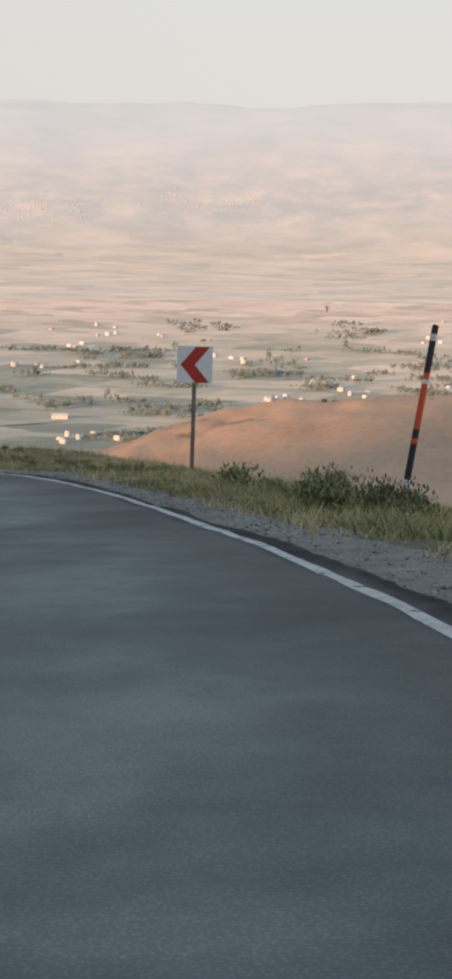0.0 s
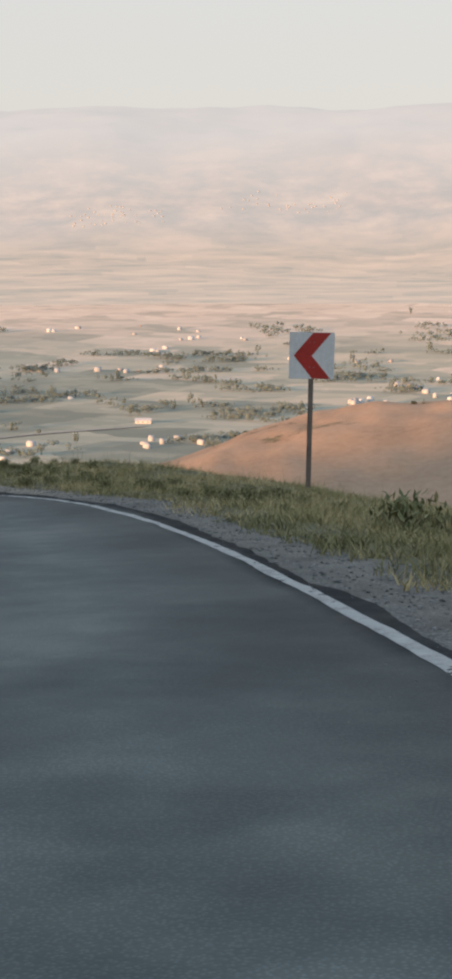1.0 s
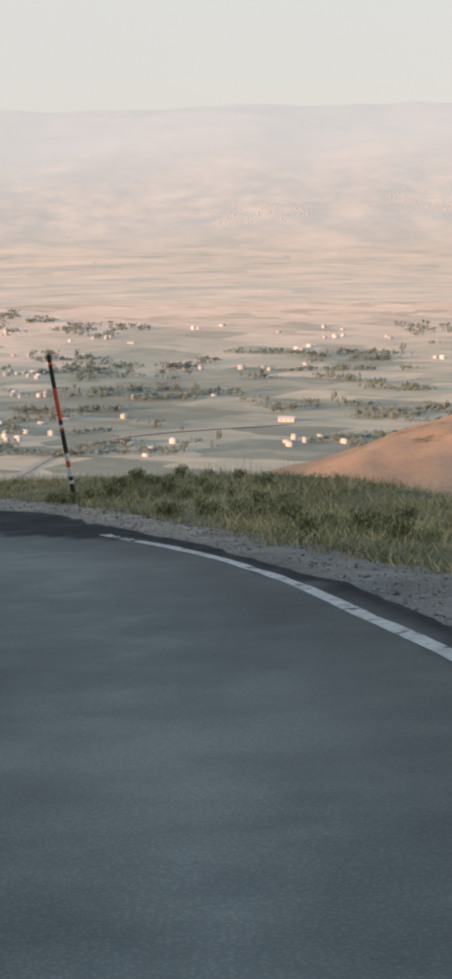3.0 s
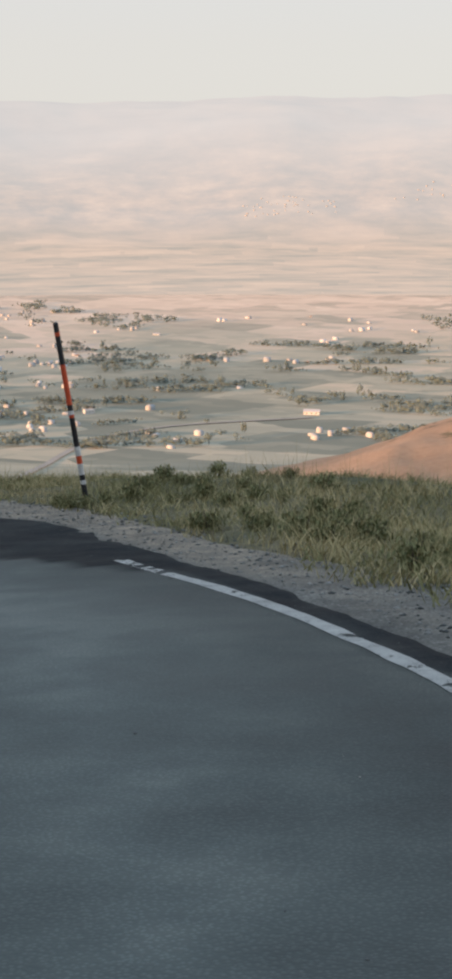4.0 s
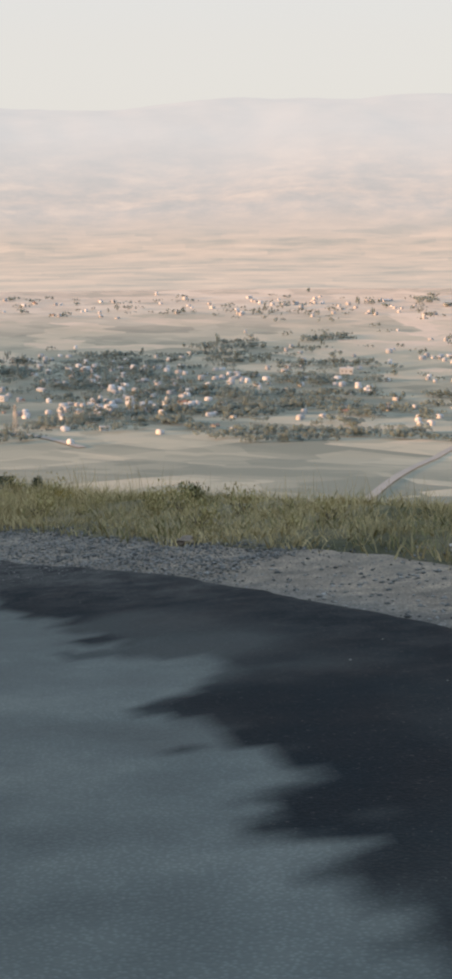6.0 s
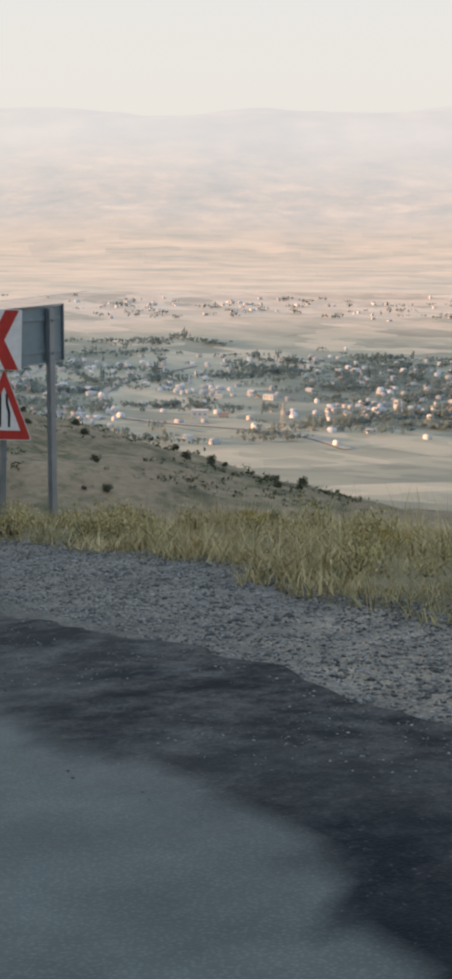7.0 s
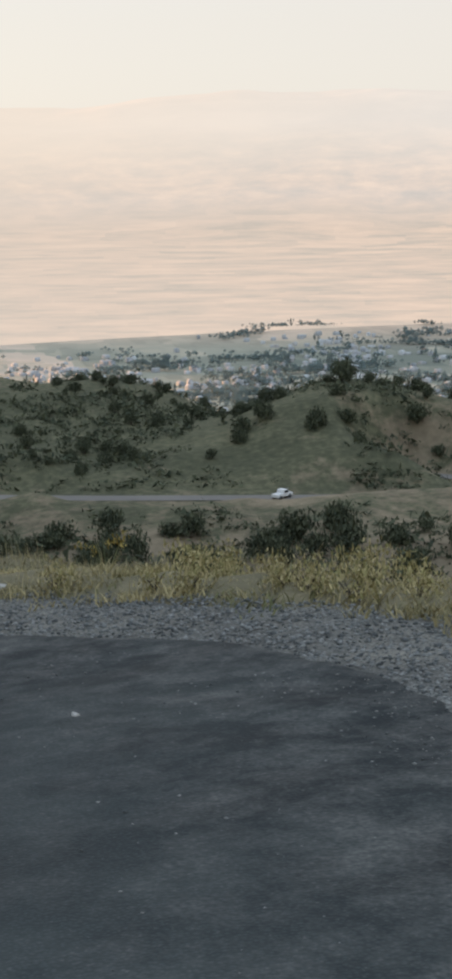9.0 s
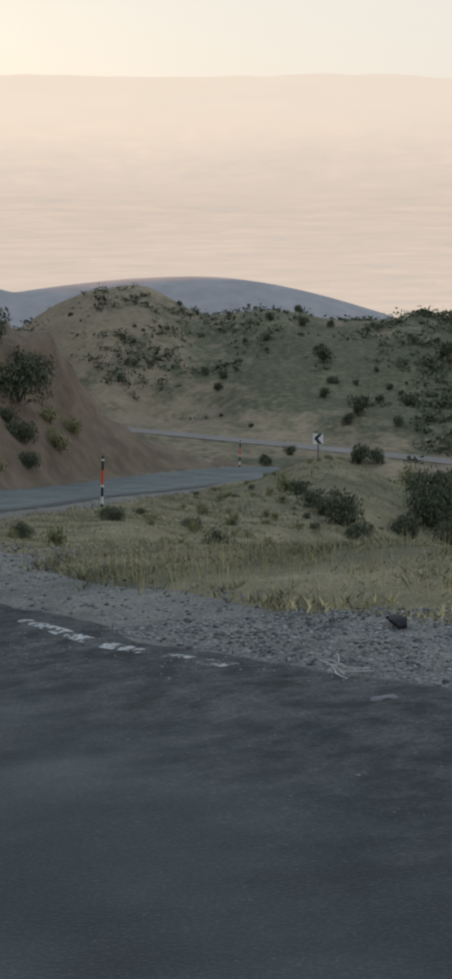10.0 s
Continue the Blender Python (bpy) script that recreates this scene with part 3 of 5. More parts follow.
# ---------------------------------------------------------------- the road
def asphalt_material():
    m, nt, b = material("asphalt")
    at = position(nt)
    lat = attribute(nt, "lat")
    fresh = attribute(nt, "fresh")
    grit, mid, broad = noise_tex(nt, at, 55.0, 3), noise_tex(nt, at, 2.2, 5), noise_tex(nt, at, 0.35, 4)
    base = ramp(nt, calc(nt, "ADD", calc(nt, "MULTIPLY", mid, 0.55), calc(nt, "MULTIPLY", broad, 0.45)),
                [(0.36, (0.080, 0.100, 0.099)), (0.5, (0.130, 0.155, 0.149)), (0.62, (0.190, 0.215, 0.200))])
    # worn wheel tracks, lighter than the strip along the edge
    tracks = ramp(nt, lat, [(0.0, 0.50), (0.10, 0.58), (0.17, 0.80), (0.24, 1.0), (0.36, 0.86), (0.5, 1.0), (0.62, 0.85), (1.0, 0.9)])
    c = mix(nt, 1.0, base, tracks, "MULTIPLY")
    dark = ramp(nt, mid, [(0.3, (0.006, 0.011, 0.016)), (0.7, (0.013, 0.021, 0.027))])
    c = mix(nt, fresh, c, dark)
    v = nt.nodes.new("ShaderNodeTexVoronoi")
    v.inputs["Scale"].default_value = 70.0
    nt.links.new(at, v.inputs["Vector"])
    c = mix(nt, 0.55, c, mix(nt, 1.0, c, ramp(nt, v.outputs["Distance"], [(0.1, 1.0), (0.5, 0.45)]), "MULTIPLY"))
    speck = ramp(nt, grit, [(0.64, 0.0), (0.76, 0.3)])
    c = mix(nt, speck, c, (0.23, 0.225, 0.21))
    nt.links.new(ramp(nt, fresh, [(0.0, 0.22), (1.0, 0.06)]), b.inputs["Specular IOR Level"])
    # dust and grit blown in from the shoulder
    grime = calc(nt, "MULTIPLY", ramp(nt, noise_tex(nt, at, 3.2, 9, 0.75), [(0.42, 0.0), (0.66, 0.5)]), attribute(nt, "dust"))
    c = mix(nt, grime, c, ramp(nt, grit, [(0.35, (0.10, 0.105, 0.10)), (0.65, (0.21, 0.21, 0.195))]))
    nt.links.new(c, b.inputs["Base Color"])
    nt.links.new(ramp(nt, mid, [(0.3, 0.72), (0.7, 0.92)]), b.inputs["Roughness"])
    bump(nt, b, v.outputs["Distance"], 0.35, 0.006)
    return m


def frame_of(line):
    d = np.gradient(line[:, :2], axis=0)
    d /= np.linalg.norm(d, axis=1)[:, None]
    return d, np.stack([d[:, 1], -d[:, 0]], 1)        # along, and to the right


def build_road():
    """The asphalt, 7.4 m wide, with a crumbled outer edge and darker mended stretches."""
    line = smooth_line(EDGE, 0.12)
    s = np.arange(len(line)) * 0.12
    _, right = frame_of(smooth_line(EDGE, 0.12))
    across = np.r_[0.0, -0.05, -0.12, -0.25, -0.45, -0.7, np.linspace(-0.9, -3.4, 24), np.linspace(-3.7, -7.2, 12), -7.4]
    ragged = (0.09 * waves(s, 0 * s, 0.9, 31, 4) + 0.10 * waves(s, 0 * s + 9, 4.0, 32, 2)) * np.interp(line[:, 0], [-27, -22, -16, -11], [1.0, 2.4, 2.4, 1.0])
    pts = line[:, None, :2] + right[:, None, :] * (across[None, :, None] + ragged[:, None, None] * np.exp(across / 0.4)[None, :, None])
    x, y = pts[..., 0].ravel(), pts[..., 1].ravel()
    z = shelf_height(x, y) + 0.012 * waves(x, y, 1.3, 33, 3)
    z[0::len(across)] -= 0.06
    lat = np.tile(-across / 7.4, len(line))
    run = np.repeat(s, len(across))
    # a dark mended strip along the outer edge of the bend, wide at first
    off = -np.tile(across, len(line))
    here = lambda px, py: s[np.hypot(line[:, 0] - px, line[:, 1] - py).argmin()]
    marks = [here(*q) for q in ((-5.5, 32.8), (-6.2, 34.1), (-6.9, 35.4), (-8.0, 37.3), (-9.4, 39.0), (-12.0, 40.9), (-17.2, 43.75), (-24, 45.4), (-30.3, 42.6), (-40.9, 38.6))]
    wide = np.interp(run, [0] + marks, [0.22, 0.28, 0.9, 1.5, 1.85, 1.6, 1.15, 1.5, 4.6, 4.2, 0.7])
    wob = 0.17 * waves(x, y, 1.9, 34, 4) + 0.16 * waves(x, y, 0.5, 36, 3)
    fresh = 1 - ease(off - wide * (1 + wob), -0.04, 0.06)
    fresh *= np.clip(1.0 + 0.25 * waves(x, y, 0.9, 35, 4), 0.8, 1.0)
    worn = ease(waves(x, y, 2.4, 37, 4), 0.35, 0.9)
    # grit worn through the mended strip in patches
    fresh *= 1 - 0.40 * ease(waves(x, y, 1.6, 39, 4), 0.30, 0.75) * ease(off, 0.5, 1.0)
    fresh *= 1 - 0.30 * ease(-x, 16, 21)
    fresh = np.maximum(fresh, 0.22 * worn * (off < 6))
    verts = np.stack([x, y, z], 1).tolist()
    ob = sheet("road", verts, grid_faces(len(line), len(across)), asphalt_material(), {"lat": lat, "fresh": fresh, "dust": (1 - ease(off, 0.0, 1.5 + 1.6 * ease(-x, 11, 16))) * (0.25 + 0.95 * ease(-x, 9, 15))})
    return tagged(ob, "worn grey asphalt mountain road with dark mended patches", "road", kind="structure")


def paint_material(worn):
    """Old road paint; the more worn, the more asphalt shows through."""
    m, nt, b = material("road_paint")
    at = position(nt)
    n, f = noise_tex(nt, at, 6.0, 6, 0.7), noise_tex(nt, at, 90.0, 3)
    c = ramp(nt, calc(nt, "ADD", calc(nt, "MULTIPLY", n, 0.6), calc(nt, "MULTIPLY", f, 0.4)), [(0.36, (0.13, 0.135, 0.13)), (0.47, (0.30, 0.31, 0.295)), (0.68, (0.44, 0.45, 0.425))])
    # where it has worn off, the asphalt shows
    nt.links.new(ramp(nt, noise_tex(nt, at, 7.0, 6, 0.7), [(0.56 - worn, 1.0), (0.61 - worn, 0.05)]), b.inputs["Alpha"])
    nt.links.new(c, b.inputs["Base Color"])
    b.inputs["Roughness"].default_value = 0.8
    bump(nt, b, f, 0.3, 0.004)
    return m


PAINT, OLD_PAINT, FAINT_PAINT = paint_material(-0.03), paint_material(0.085), paint_material(0.10)


def build_edge_line(name, start, end, inset, label, paint):
    """The white line, 13 cm wide, worn through in places."""
    line = smooth_line(EDGE, 0.06)
    _, right = frame_of(line)
    s = np.arange(len(line)) * 0.06
    keep = (s >= start) & (s <= end)
    line, right, s = line[keep], right[keep], s[keep]
    wid = 0.046 + 0.010 * waves(s, 0 * s, 0.5, 41, 3)
    wid = wid * ease(s, start - 0.05, start + 0.03) * (1 - ease(s, end - 0.03, end + 0.05)) + 0.005
    wand = 0.012 * waves(s, 0 * s, 5.0, 42, 2) + np.interp(line[:, 1], [4, 10, 15, 22, 33], [0.04, 0.10, 0.12, 0.09, -0.03])
    verts, faces = [], []
    for k in (-1, -0.4, 0.4, 1):
        p = line[:, :2] + right * (-inset + wand + k * wid)[:, None]
        zz = shelf_height(p[:, 0], p[:, 1]) + 0.012 * waves(p[:, 0], p[:, 1], 1.3, 33, 3) + (0.006 if abs(k) < 1 else 0.003)
        verts.append(np.stack([p[:, 0], p[:, 1], zz], 1))
    n = len(line)
    verts = np.stack(verts, 1).reshape(-1, 3).tolist()
    for i in range(n - 1):
        for j in range(3):
            a = i * 4 + j
            faces.append([a, a + 4, a + 5, a + 1])
    ob = sheet(name, verts, faces, paint)
    return tagged(ob, label, "road marking", kind="structure")


def gravel_material():
    m, nt, b = material("gravel")
    at = position(nt)
    v = nt.nodes.new("ShaderNodeTexVoronoi")
    v.inputs["Scale"].default_value = 55.0
    nt.links.new(at, v.inputs["Vector"])
    sep = nt.nodes.new("ShaderNodeSeparateColor")
    nt.links.new(v.outputs["Color"], sep.inputs[0])
    broad, mid = noise_tex(nt, at, 0.5, 5), noise_tex(nt, at, 4.0, 5)
    stone = ramp(nt, sep.outputs[0], [(0.0, (0.062, 0.069, 0.066)), (0.45, (0.135, 0.144, 0.134)), (0.8, (0.21, 0.22, 0.204)), (1.0, (0.33, 0.335, 0.31))])
    dust = ramp(nt, mid, [(0.3, (0.105, 0.108, 0.092)), (0.7, (0.205, 0.205, 0.172))])
    c = mix(nt, ramp(nt, broad, [(0.38, 0.15), (0.62, 0.75)]), stone, dust)
    soil = ramp(nt, mid, [(0.3, (0.265, 0.22, 0.16)), (0.7, (0.43, 0.36, 0.265))])
    c = mix(nt, calc(nt, "MULTIPLY", attribute(nt, "soil"), ramp(nt, mid, [(0.35, 0.6), (0.6, 1.0)])), c, soil)
    c = mix(nt, 0.75, c, mix(nt, 1.0, c, ramp(nt, noise_tex(nt, at, 1.4, 8, 0.7), [(0.36, 0.42), (0.52, 0.95), (0.66, 1.25)]), "MULTIPLY"))
    c = mix(nt, ramp(nt, v.outputs["Distance"], [(0.25, 0.0), (0.6, 0.6)]), c, (0.05, 0.047, 0.043))
    nt.links.new(c, b.inputs["Base Color"])
    b.inputs["Roughness"].default_value = 0.95
    bump(nt, b, v.outputs["Distance"], 0.7, 0.008)
    return m


GRAVEL_MAT = gravel_material()


def build_shoulder():
    """The gravel between the asphalt and the grass, ragged towards the grass."""
    line = smooth_line(EDGE, 0.25)
    _, right = frame_of(line)
    s = np.arange(len(line)) * 0.25
    # its width is the way to the grass
    outer = smooth_line(GRAVEL, 0.25)
    d = np.hypot(line[:, None, 0] - outer[None, :, 0], line[:, None, 1] - outer[None, :, 1]).min(1)
    wide = d + 0.35 + 0.22 * waves(s, 0 * s, 1.3, 51, 4)
    cols = np.r_[-0.5, np.linspace(0, 1, 14)]
    off = np.where(cols[None, :] < 0, -0.5, cols[None, :] * wide[:, None])
    pts = line[:, None, :2] + right[:, None, :] * off[..., None]
    x, y = pts[..., 0].ravel(), pts[..., 1].ravel()
    z = shelf_height(x, y) - 0.024 + 0.022 * waves(x, y, 0.7, 52, 4)
    z[0::len(cols)] -= 0.05
    tail = np.tile(cols, len(line))
    z -= 0.16 * ease(tail, 0.82, 1.0)
    ob = sheet("gravel_shoulder", np.stack([x, y, z], 1).tolist(), grid_faces(len(line), len(cols)), GRAVEL_MAT,
               {"soil": ease(tail, -0.1, 0.3) * (0.22 + 0.78 * ease(x, -16.5, -13) * (1 - ease(x, -6.5, -3.5)))})
    return tagged(ob, "loose grey gravel beside the asphalt", "gravel", kind="structure")


road = build_road()
edge_line = build_edge_line("edge_line", 20.0, 74.0, 0.38, "worn white line along the road edge", PAINT)
build_edge_line("edge_line", 73.98, 75.2, 0.38, "broken end of the white edge line", OLD_PAINT)
build_edge_line("edge_line", 103.3, 105.9, 0.2, "short faded piece of white edge line", FAINT_PAINT)
shoulder = build_shoulder()

# ---------------------------------------------------------------- signs and poles
WHITE = plain("white_sign_sheet", (0.66, 0.68, 0.68), 0.45, 0.0, 0.08, 14)
RED = plain("red_sign_sheet", (0.42, 0.030, 0.022), 0.45, 0.0, 0.14, 14)
BLACK = plain("black_paint", (0.022, 0.023, 0.026), 0.55, 0.0, 0.3, 20)
ORANGE = plain("orange_red_paint", (0.62, 0.085, 0.028), 0.5, 0.0, 0.15, 20)
POLE_WHITE = plain("white_paint", (0.62, 0.62, 0.60), 0.55, 0.0, 0.14, 20)
ZINC = plain("galvanised_steel", (0.225, 0.26, 0.285), 0.5, 0.55, 0.12, 18)
ZINC_BACK = plain("dull_sign_back", (0.18, 0.245, 0.285), 0.55, 0.35, 0.14, 9)
RUST = plain("weathered_steel", (0.20, 0.17, 0.15), 0.65, 0.3, 0.2, 16)


def chevron_outline(w, h, thick):
    """The arrow that points to the left, centred on the plate."""
    l, r = -0.40 * w, 0.42 * w
    return [(l, 0), (r - thick, h / 2), (r, h / 2), (l + thick, 0), (r, -h / 2), (r - thick, -h / 2)]


def chevron_plate(parent, w, h, at, turn=0.0, back=ZINC_BACK, ink=RED):
    """A square white plate with a red arrow, its rim folded back."""
    m = Matrix.Translation(at) @ Matrix.Rotation(radians(turn), 4, "Z")
    plate = part("sign_panel", slab(bmesh.new(), rounded([(-w / 2, -h / 2), (w / 2, -h / 2), (w / 2, h / 2), (-w / 2, h / 2)], 0.02), -0.002, 0.002), WHITE, parent, "white sheet-metal panel")
    plate.matrix_local = m
    arrow = part("chevron", slab(bmesh.new(), chevron_outline(w, h * 0.985, 0.40 * w), -0.006, -0.0025), ink, plate, "red chevron pointing left" if ink == RED else "dark chevron pointing left")
    rim = part("rim", ring_plate(bmesh.new(), rounded([(-w / 2, -h / 2), (w / 2, -h / 2), (w / 2, h / 2), (-w / 2, h / 2)], 0.02),
                                 rounded([(-w / 2 + 0.012, -h / 2 + 0.012), (w / 2 - 0.012, -h / 2 + 0.012), (w / 2 - 0.012, h / 2 - 0.012), (-w / 2 + 0.012, h / 2 - 0.012)], 0.015), 0.0025, 0.025), back, plate)
    return plate


def post_profile(bm, z0, z1, w=0.06, d=0.04):
    """A folded U-section post."""
    t = 0.004
    box(bm, (w, t, z1 - z0), (0, -d / 2, (z0 + z1) / 2))
    for s in (-1, 1):
        box(bm, (t, d, z1 - z0), (s * w / 2, 0, (z0 + z1) / 2))
        box(bm, (0.016, t, z1 - z0), (s * (w / 2 + 0.006), d / 2, (z0 + z1) / 2))
    return bm


def clamps(parent, zs, y=0.0):
    for z in zs:
        bm = bmesh.new()
        box(bm, (0.12, 0.012, 0.04), (0, y, z), bevel=0.003)
        for s in (-1, 1):
            bmesh.ops.create_cone(bm, cap_ends=True, segments=8, radius1=0.011, radius2=0.011, depth=0.03,
                                  matrix=Matrix.Translation((s * 0.045, y - 0.012, z)) @ Matrix.Rotation(math.pi / 2, 4, "X"))
        part("clamp", bm, ZINC, parent)


def build_chevron_sign():
    x, y = -0.84, 37.9
    z = height(x, y)
    ob = empty("chevron_sign", pose(x, y, z, 0, 1.2, 3), "red and white chevron sign on a steel post in grass", "road sign", "road signs")
    part("post", post_profile(bmesh.new(), -0.4, 6.54 - z, 0.075, 0.05), RUST, ob, "weathered steel post")
    chevron_plate(ob, 0.90, 0.93, (0, -0.045, 6.08 - z))
    clamps(ob, (5.85 - z, 6.35 - z), -0.03)
    return ob


def build_board():
    """The wide board seen from its back, on two posts; its face looks down the lower leg."""
    x, yc = -22.98, 49.82
    z = height(x, yc)
    ob = empty("direction_board", pose(x, yc, z, 0, 0, 85.9), "grey back of a wide board on two steel posts", "road sign", "road signs")
    w, lo, hi = 1.754, 2.406 - z, 3.082 - z
    panel = part("board", slab(bmesh.new(), [(-w / 2, lo), (w / 2, lo + 0.025), (w / 2, hi + 0.025), (-w / 2, hi)], -0.003, 0.003), ZINC_BACK, ob, "dull blue-grey bare metal board")
    for zz in (lo, hi):
        part("folded_rim", box(bmesh.new(), (w, 0.035, 0.014), (0, -0.02, zz + 0.02), Matrix.Rotation(-0.0244, 4, "Y")), ZINC, panel)
    for s in (-1, 1):
        part("folded_rim", box(bmesh.new(), (0.014, 0.035, hi - lo), (s * (w / 2 - 0.007), -0.02, (lo + hi) / 2 + 0.02 + s * 0.018)), ZINC, panel)
    for zz in (lo + 0.15, hi - 0.14):
        part("rail", box(bmesh.new(), (w - 0.1, 0.018, 0.05), (0, -0.013, zz + 0.02), bevel=0.004), ZINC_BACK, panel)
    for px in (-0.56, 0.62):
        bm = bmesh.new()
        box(bm, (0.10, 0.07, hi + 0.5), (px, -0.06, (hi - 0.5) / 2), bevel=0.008)
        post = part("post", bm, ZINC, ob, "galvanised square steel post")
        for zz in (lo + 0.15, hi - 0.14):
            bm = bmesh.new()
            bmesh.ops.create_cone(bm, cap_ends=True, segments=8, radius1=0.016, radius2=0.014, depth=0.03,
                                  matrix=Matrix.Translation((px, -0.105, zz)) @ Matrix.Rotation(math.pi / 2, 4, "X"))
            part("bolt", bm, ZINC, post)
    return ob


def shrink(points, d):
    """The triangle with its sides moved in by d."""
    c = Vector((sum(p[0] for p in points) / 3, sum(p[1] for p in points) / 3))
    r = (Vector(points[0]) - c).length
    k = 1 - d * 2 / r
    return [tuple(c + (Vector(p) - c) * k) for p in points]


def build_narrow_sign():
    """One post with a chevron plate above and a road-narrows triangle below."""
    x, y = -22.546, 49.184
    z = height(x, y)
    ob = empty("warning_sign", pose(x, y, z, 0, 1.83, 41.35), "narrowing-road warning triangle under a chevron plate on one post", "road sign", "road signs")
    bm = bmesh.new()
    box(bm, (0.068, 0.05, 3.62 - z), (0, 0.04, (3.12 - z - 0.5) / 2), bevel=0.006)
    part("post", bm, ZINC, ob, "galvanised square steel post")
    chevron_plate(ob, 0.385, 0.675, (-0.004, -0.05, 2.822 - z), -3)
    clamps(ob, (2.65 - z, 3.0 - z, 1.95 - z), -0.005)
    high, z0 = 0.831, 1.686 - z
    tri = [(-0.318, 0), (0.318, 0), (0, high)]
    plate = part("triangle_panel", slab(bmesh.new(), rounded(tri, 0.045), -0.002, 0.002), WHITE, ob, "white triangle with a red border")
    plate.matrix_local = Matrix.Translation((0, -0.03, z0))
    part("border", ring_plate(bmesh.new(), rounded(shrink(tri, 0.008), 0.045), rounded(shrink(tri, 0.085), 0.012), -0.006, -0.0025), RED, plate, "red border")
    part("symbol_bar", slab(bmesh.new(), [(-0.058, 0.15), (-0.028, 0.15), (-0.028, 0.53), (-0.058, 0.53)], -0.006, -0.0025), BLACK, plate)
    part("symbol_bar", slab(bmesh.new(), [(0.046, 0.15), (0.074, 0.15), (0.074, 0.32), (0.046, 0.43), (0.043, 0.53), (0.016, 0.53), (0.020, 0.42), (0.046, 0.30)], -0.006, -0.0025), BLACK, plate)
    return ob


def build_pole(foot, top, bands, radius=0.036, label="", thick=1.0):
    """A snow pole of painted sleeves; bands: share of the length from the top, and paint."""
    f, t = Vector(foot), Vector(top)
    length = (t - f).length
    turn = (t - f).to_track_quat("Z", "Y").to_matrix().to_4x4()
    ob = empty("snow_pole", Matrix.Translation(f) @ turn, label or "leaning snow pole banded black, red and white", "snow pole", "snow poles")
    last = 0.0
    for share, mat in bands:
        z1, z0 = length * (1 - last), length * (1 - share)
        r = radius * (1.0 if mat in (BLACK, ORANGE) else 1.06)
        bm = tube(bmesh.new(), r * (1.06 - 0.06 * z0 / length), r * (1.06 - 0.06 * z1 / length), z0, z1, 14)
        part("band", bm, mat, ob, smooth=False)
        last = share
    part("cap", tube(bmesh.new(), radius * 0.95, radius * 0.6, length, length + 0.018, 14), BLACK, ob)
    part("buried_foot", tube(bmesh.new(), radius * 1.05, radius * 1.05, -0.35, 0.0, 12), BLACK, ob)
    return ob


K, O, W = BLACK, ORANGE, POLE_WHITE
build_chevron_sign()
build_board()
build_narrow_sign()
build_pole((2.29, 18.73, 6.42), (2.62, 18.80, 8.58), [(0.045, K), (0.085, W), (0.27, K), (0.31, O), (0.335, W), (0.60, O), (0.655, K), (0.685, O), (0.90, K), (0.955, W), (0.985, O), (1, W)], 0.042,
           "snow pole leaning over a green shrub, banded black, orange and white")
build_pole((-8.38, 39.70, 3.44), (-8.62, 39.5, 5.33), [(0.05, K), (0.075, O), (0.25, K), (0.50, O), (0.535, K), (0.56, W), (0.58, O), (0.76, K), (0.82, W), (0.87, O), (0.94, W), (0.975, K), (1, W)], 0.031)
build_pole((-29.31, 44.96, -0.24), (-28.84, 44.5, 1.43), [(0.055, K), (0.10, O), (0.26, K), (0.265, O), (0.315, W), (0.50, O), (0.525, K), (0.565, W), (0.765, K), (0.79, W), (0.80, K), (0.92, W), (0.965, K), (1, W)], 0.032,
           label="snow pole leaning towards the road at the gravel edge")


# ---------------------------------------------------------------- grass, weeds and stones of the verge
rng = np.random.default_rng(7)


def blades(name, x, y, tall, wide, lean, mats, label, lie):
    """Grass: each blade a bent, tapering strip; one mesh."""
    n = len(x)
    z = lie(x, y) - 0.03
    turn = rng.random(n) * 2 * np.pi
    cx, cy = np.cos(turn), np.sin(turn)
    tip = rng.random(n) * 2 * np.pi
    lx, ly = np.cos(tip) * lean * tall, np.sin(tip) * lean * tall
    base = np.stack([x, y, z], 1)
    side = np.stack([cx, cy, 0 * cx], 1) * (wide / 2)[:, None]
    mid = base + np.stack([lx * 0.35, ly * 0.35, tall * 0.55], 1)
    top = base + np.stack([lx, ly, tall], 1)
    v = np.stack([base - side, base + side, mid + side * 0.7, mid - side * 0.7, top], 1).reshape(-1, 3)
    k = np.arange(n)[:, None] * 5
    quads, tris = (k + [0, 1, 2, 3]), (k + [3, 2, 4])
    me = bpy.data.meshes.new(name)
    me.vertices.add(len(v))
    me.vertices.foreach_set("co", v.ravel())
    loops = np.concatenate([quads.ravel(), tris.ravel()])
    me.loops.add(len(loops))
    me.loops.foreach_set("vertex_index", loops)
    me.polygons.add(2 * n)
    me.polygons.foreach_set("loop_start", np.r_[np.arange(n) * 4, 4 * n + np.arange(n) * 3])
    me.update(calc_edges=True)
    me.validate()
    me.materials.append(mats)
    return tagged(new(name, me), label, "grass", kind="stuff")


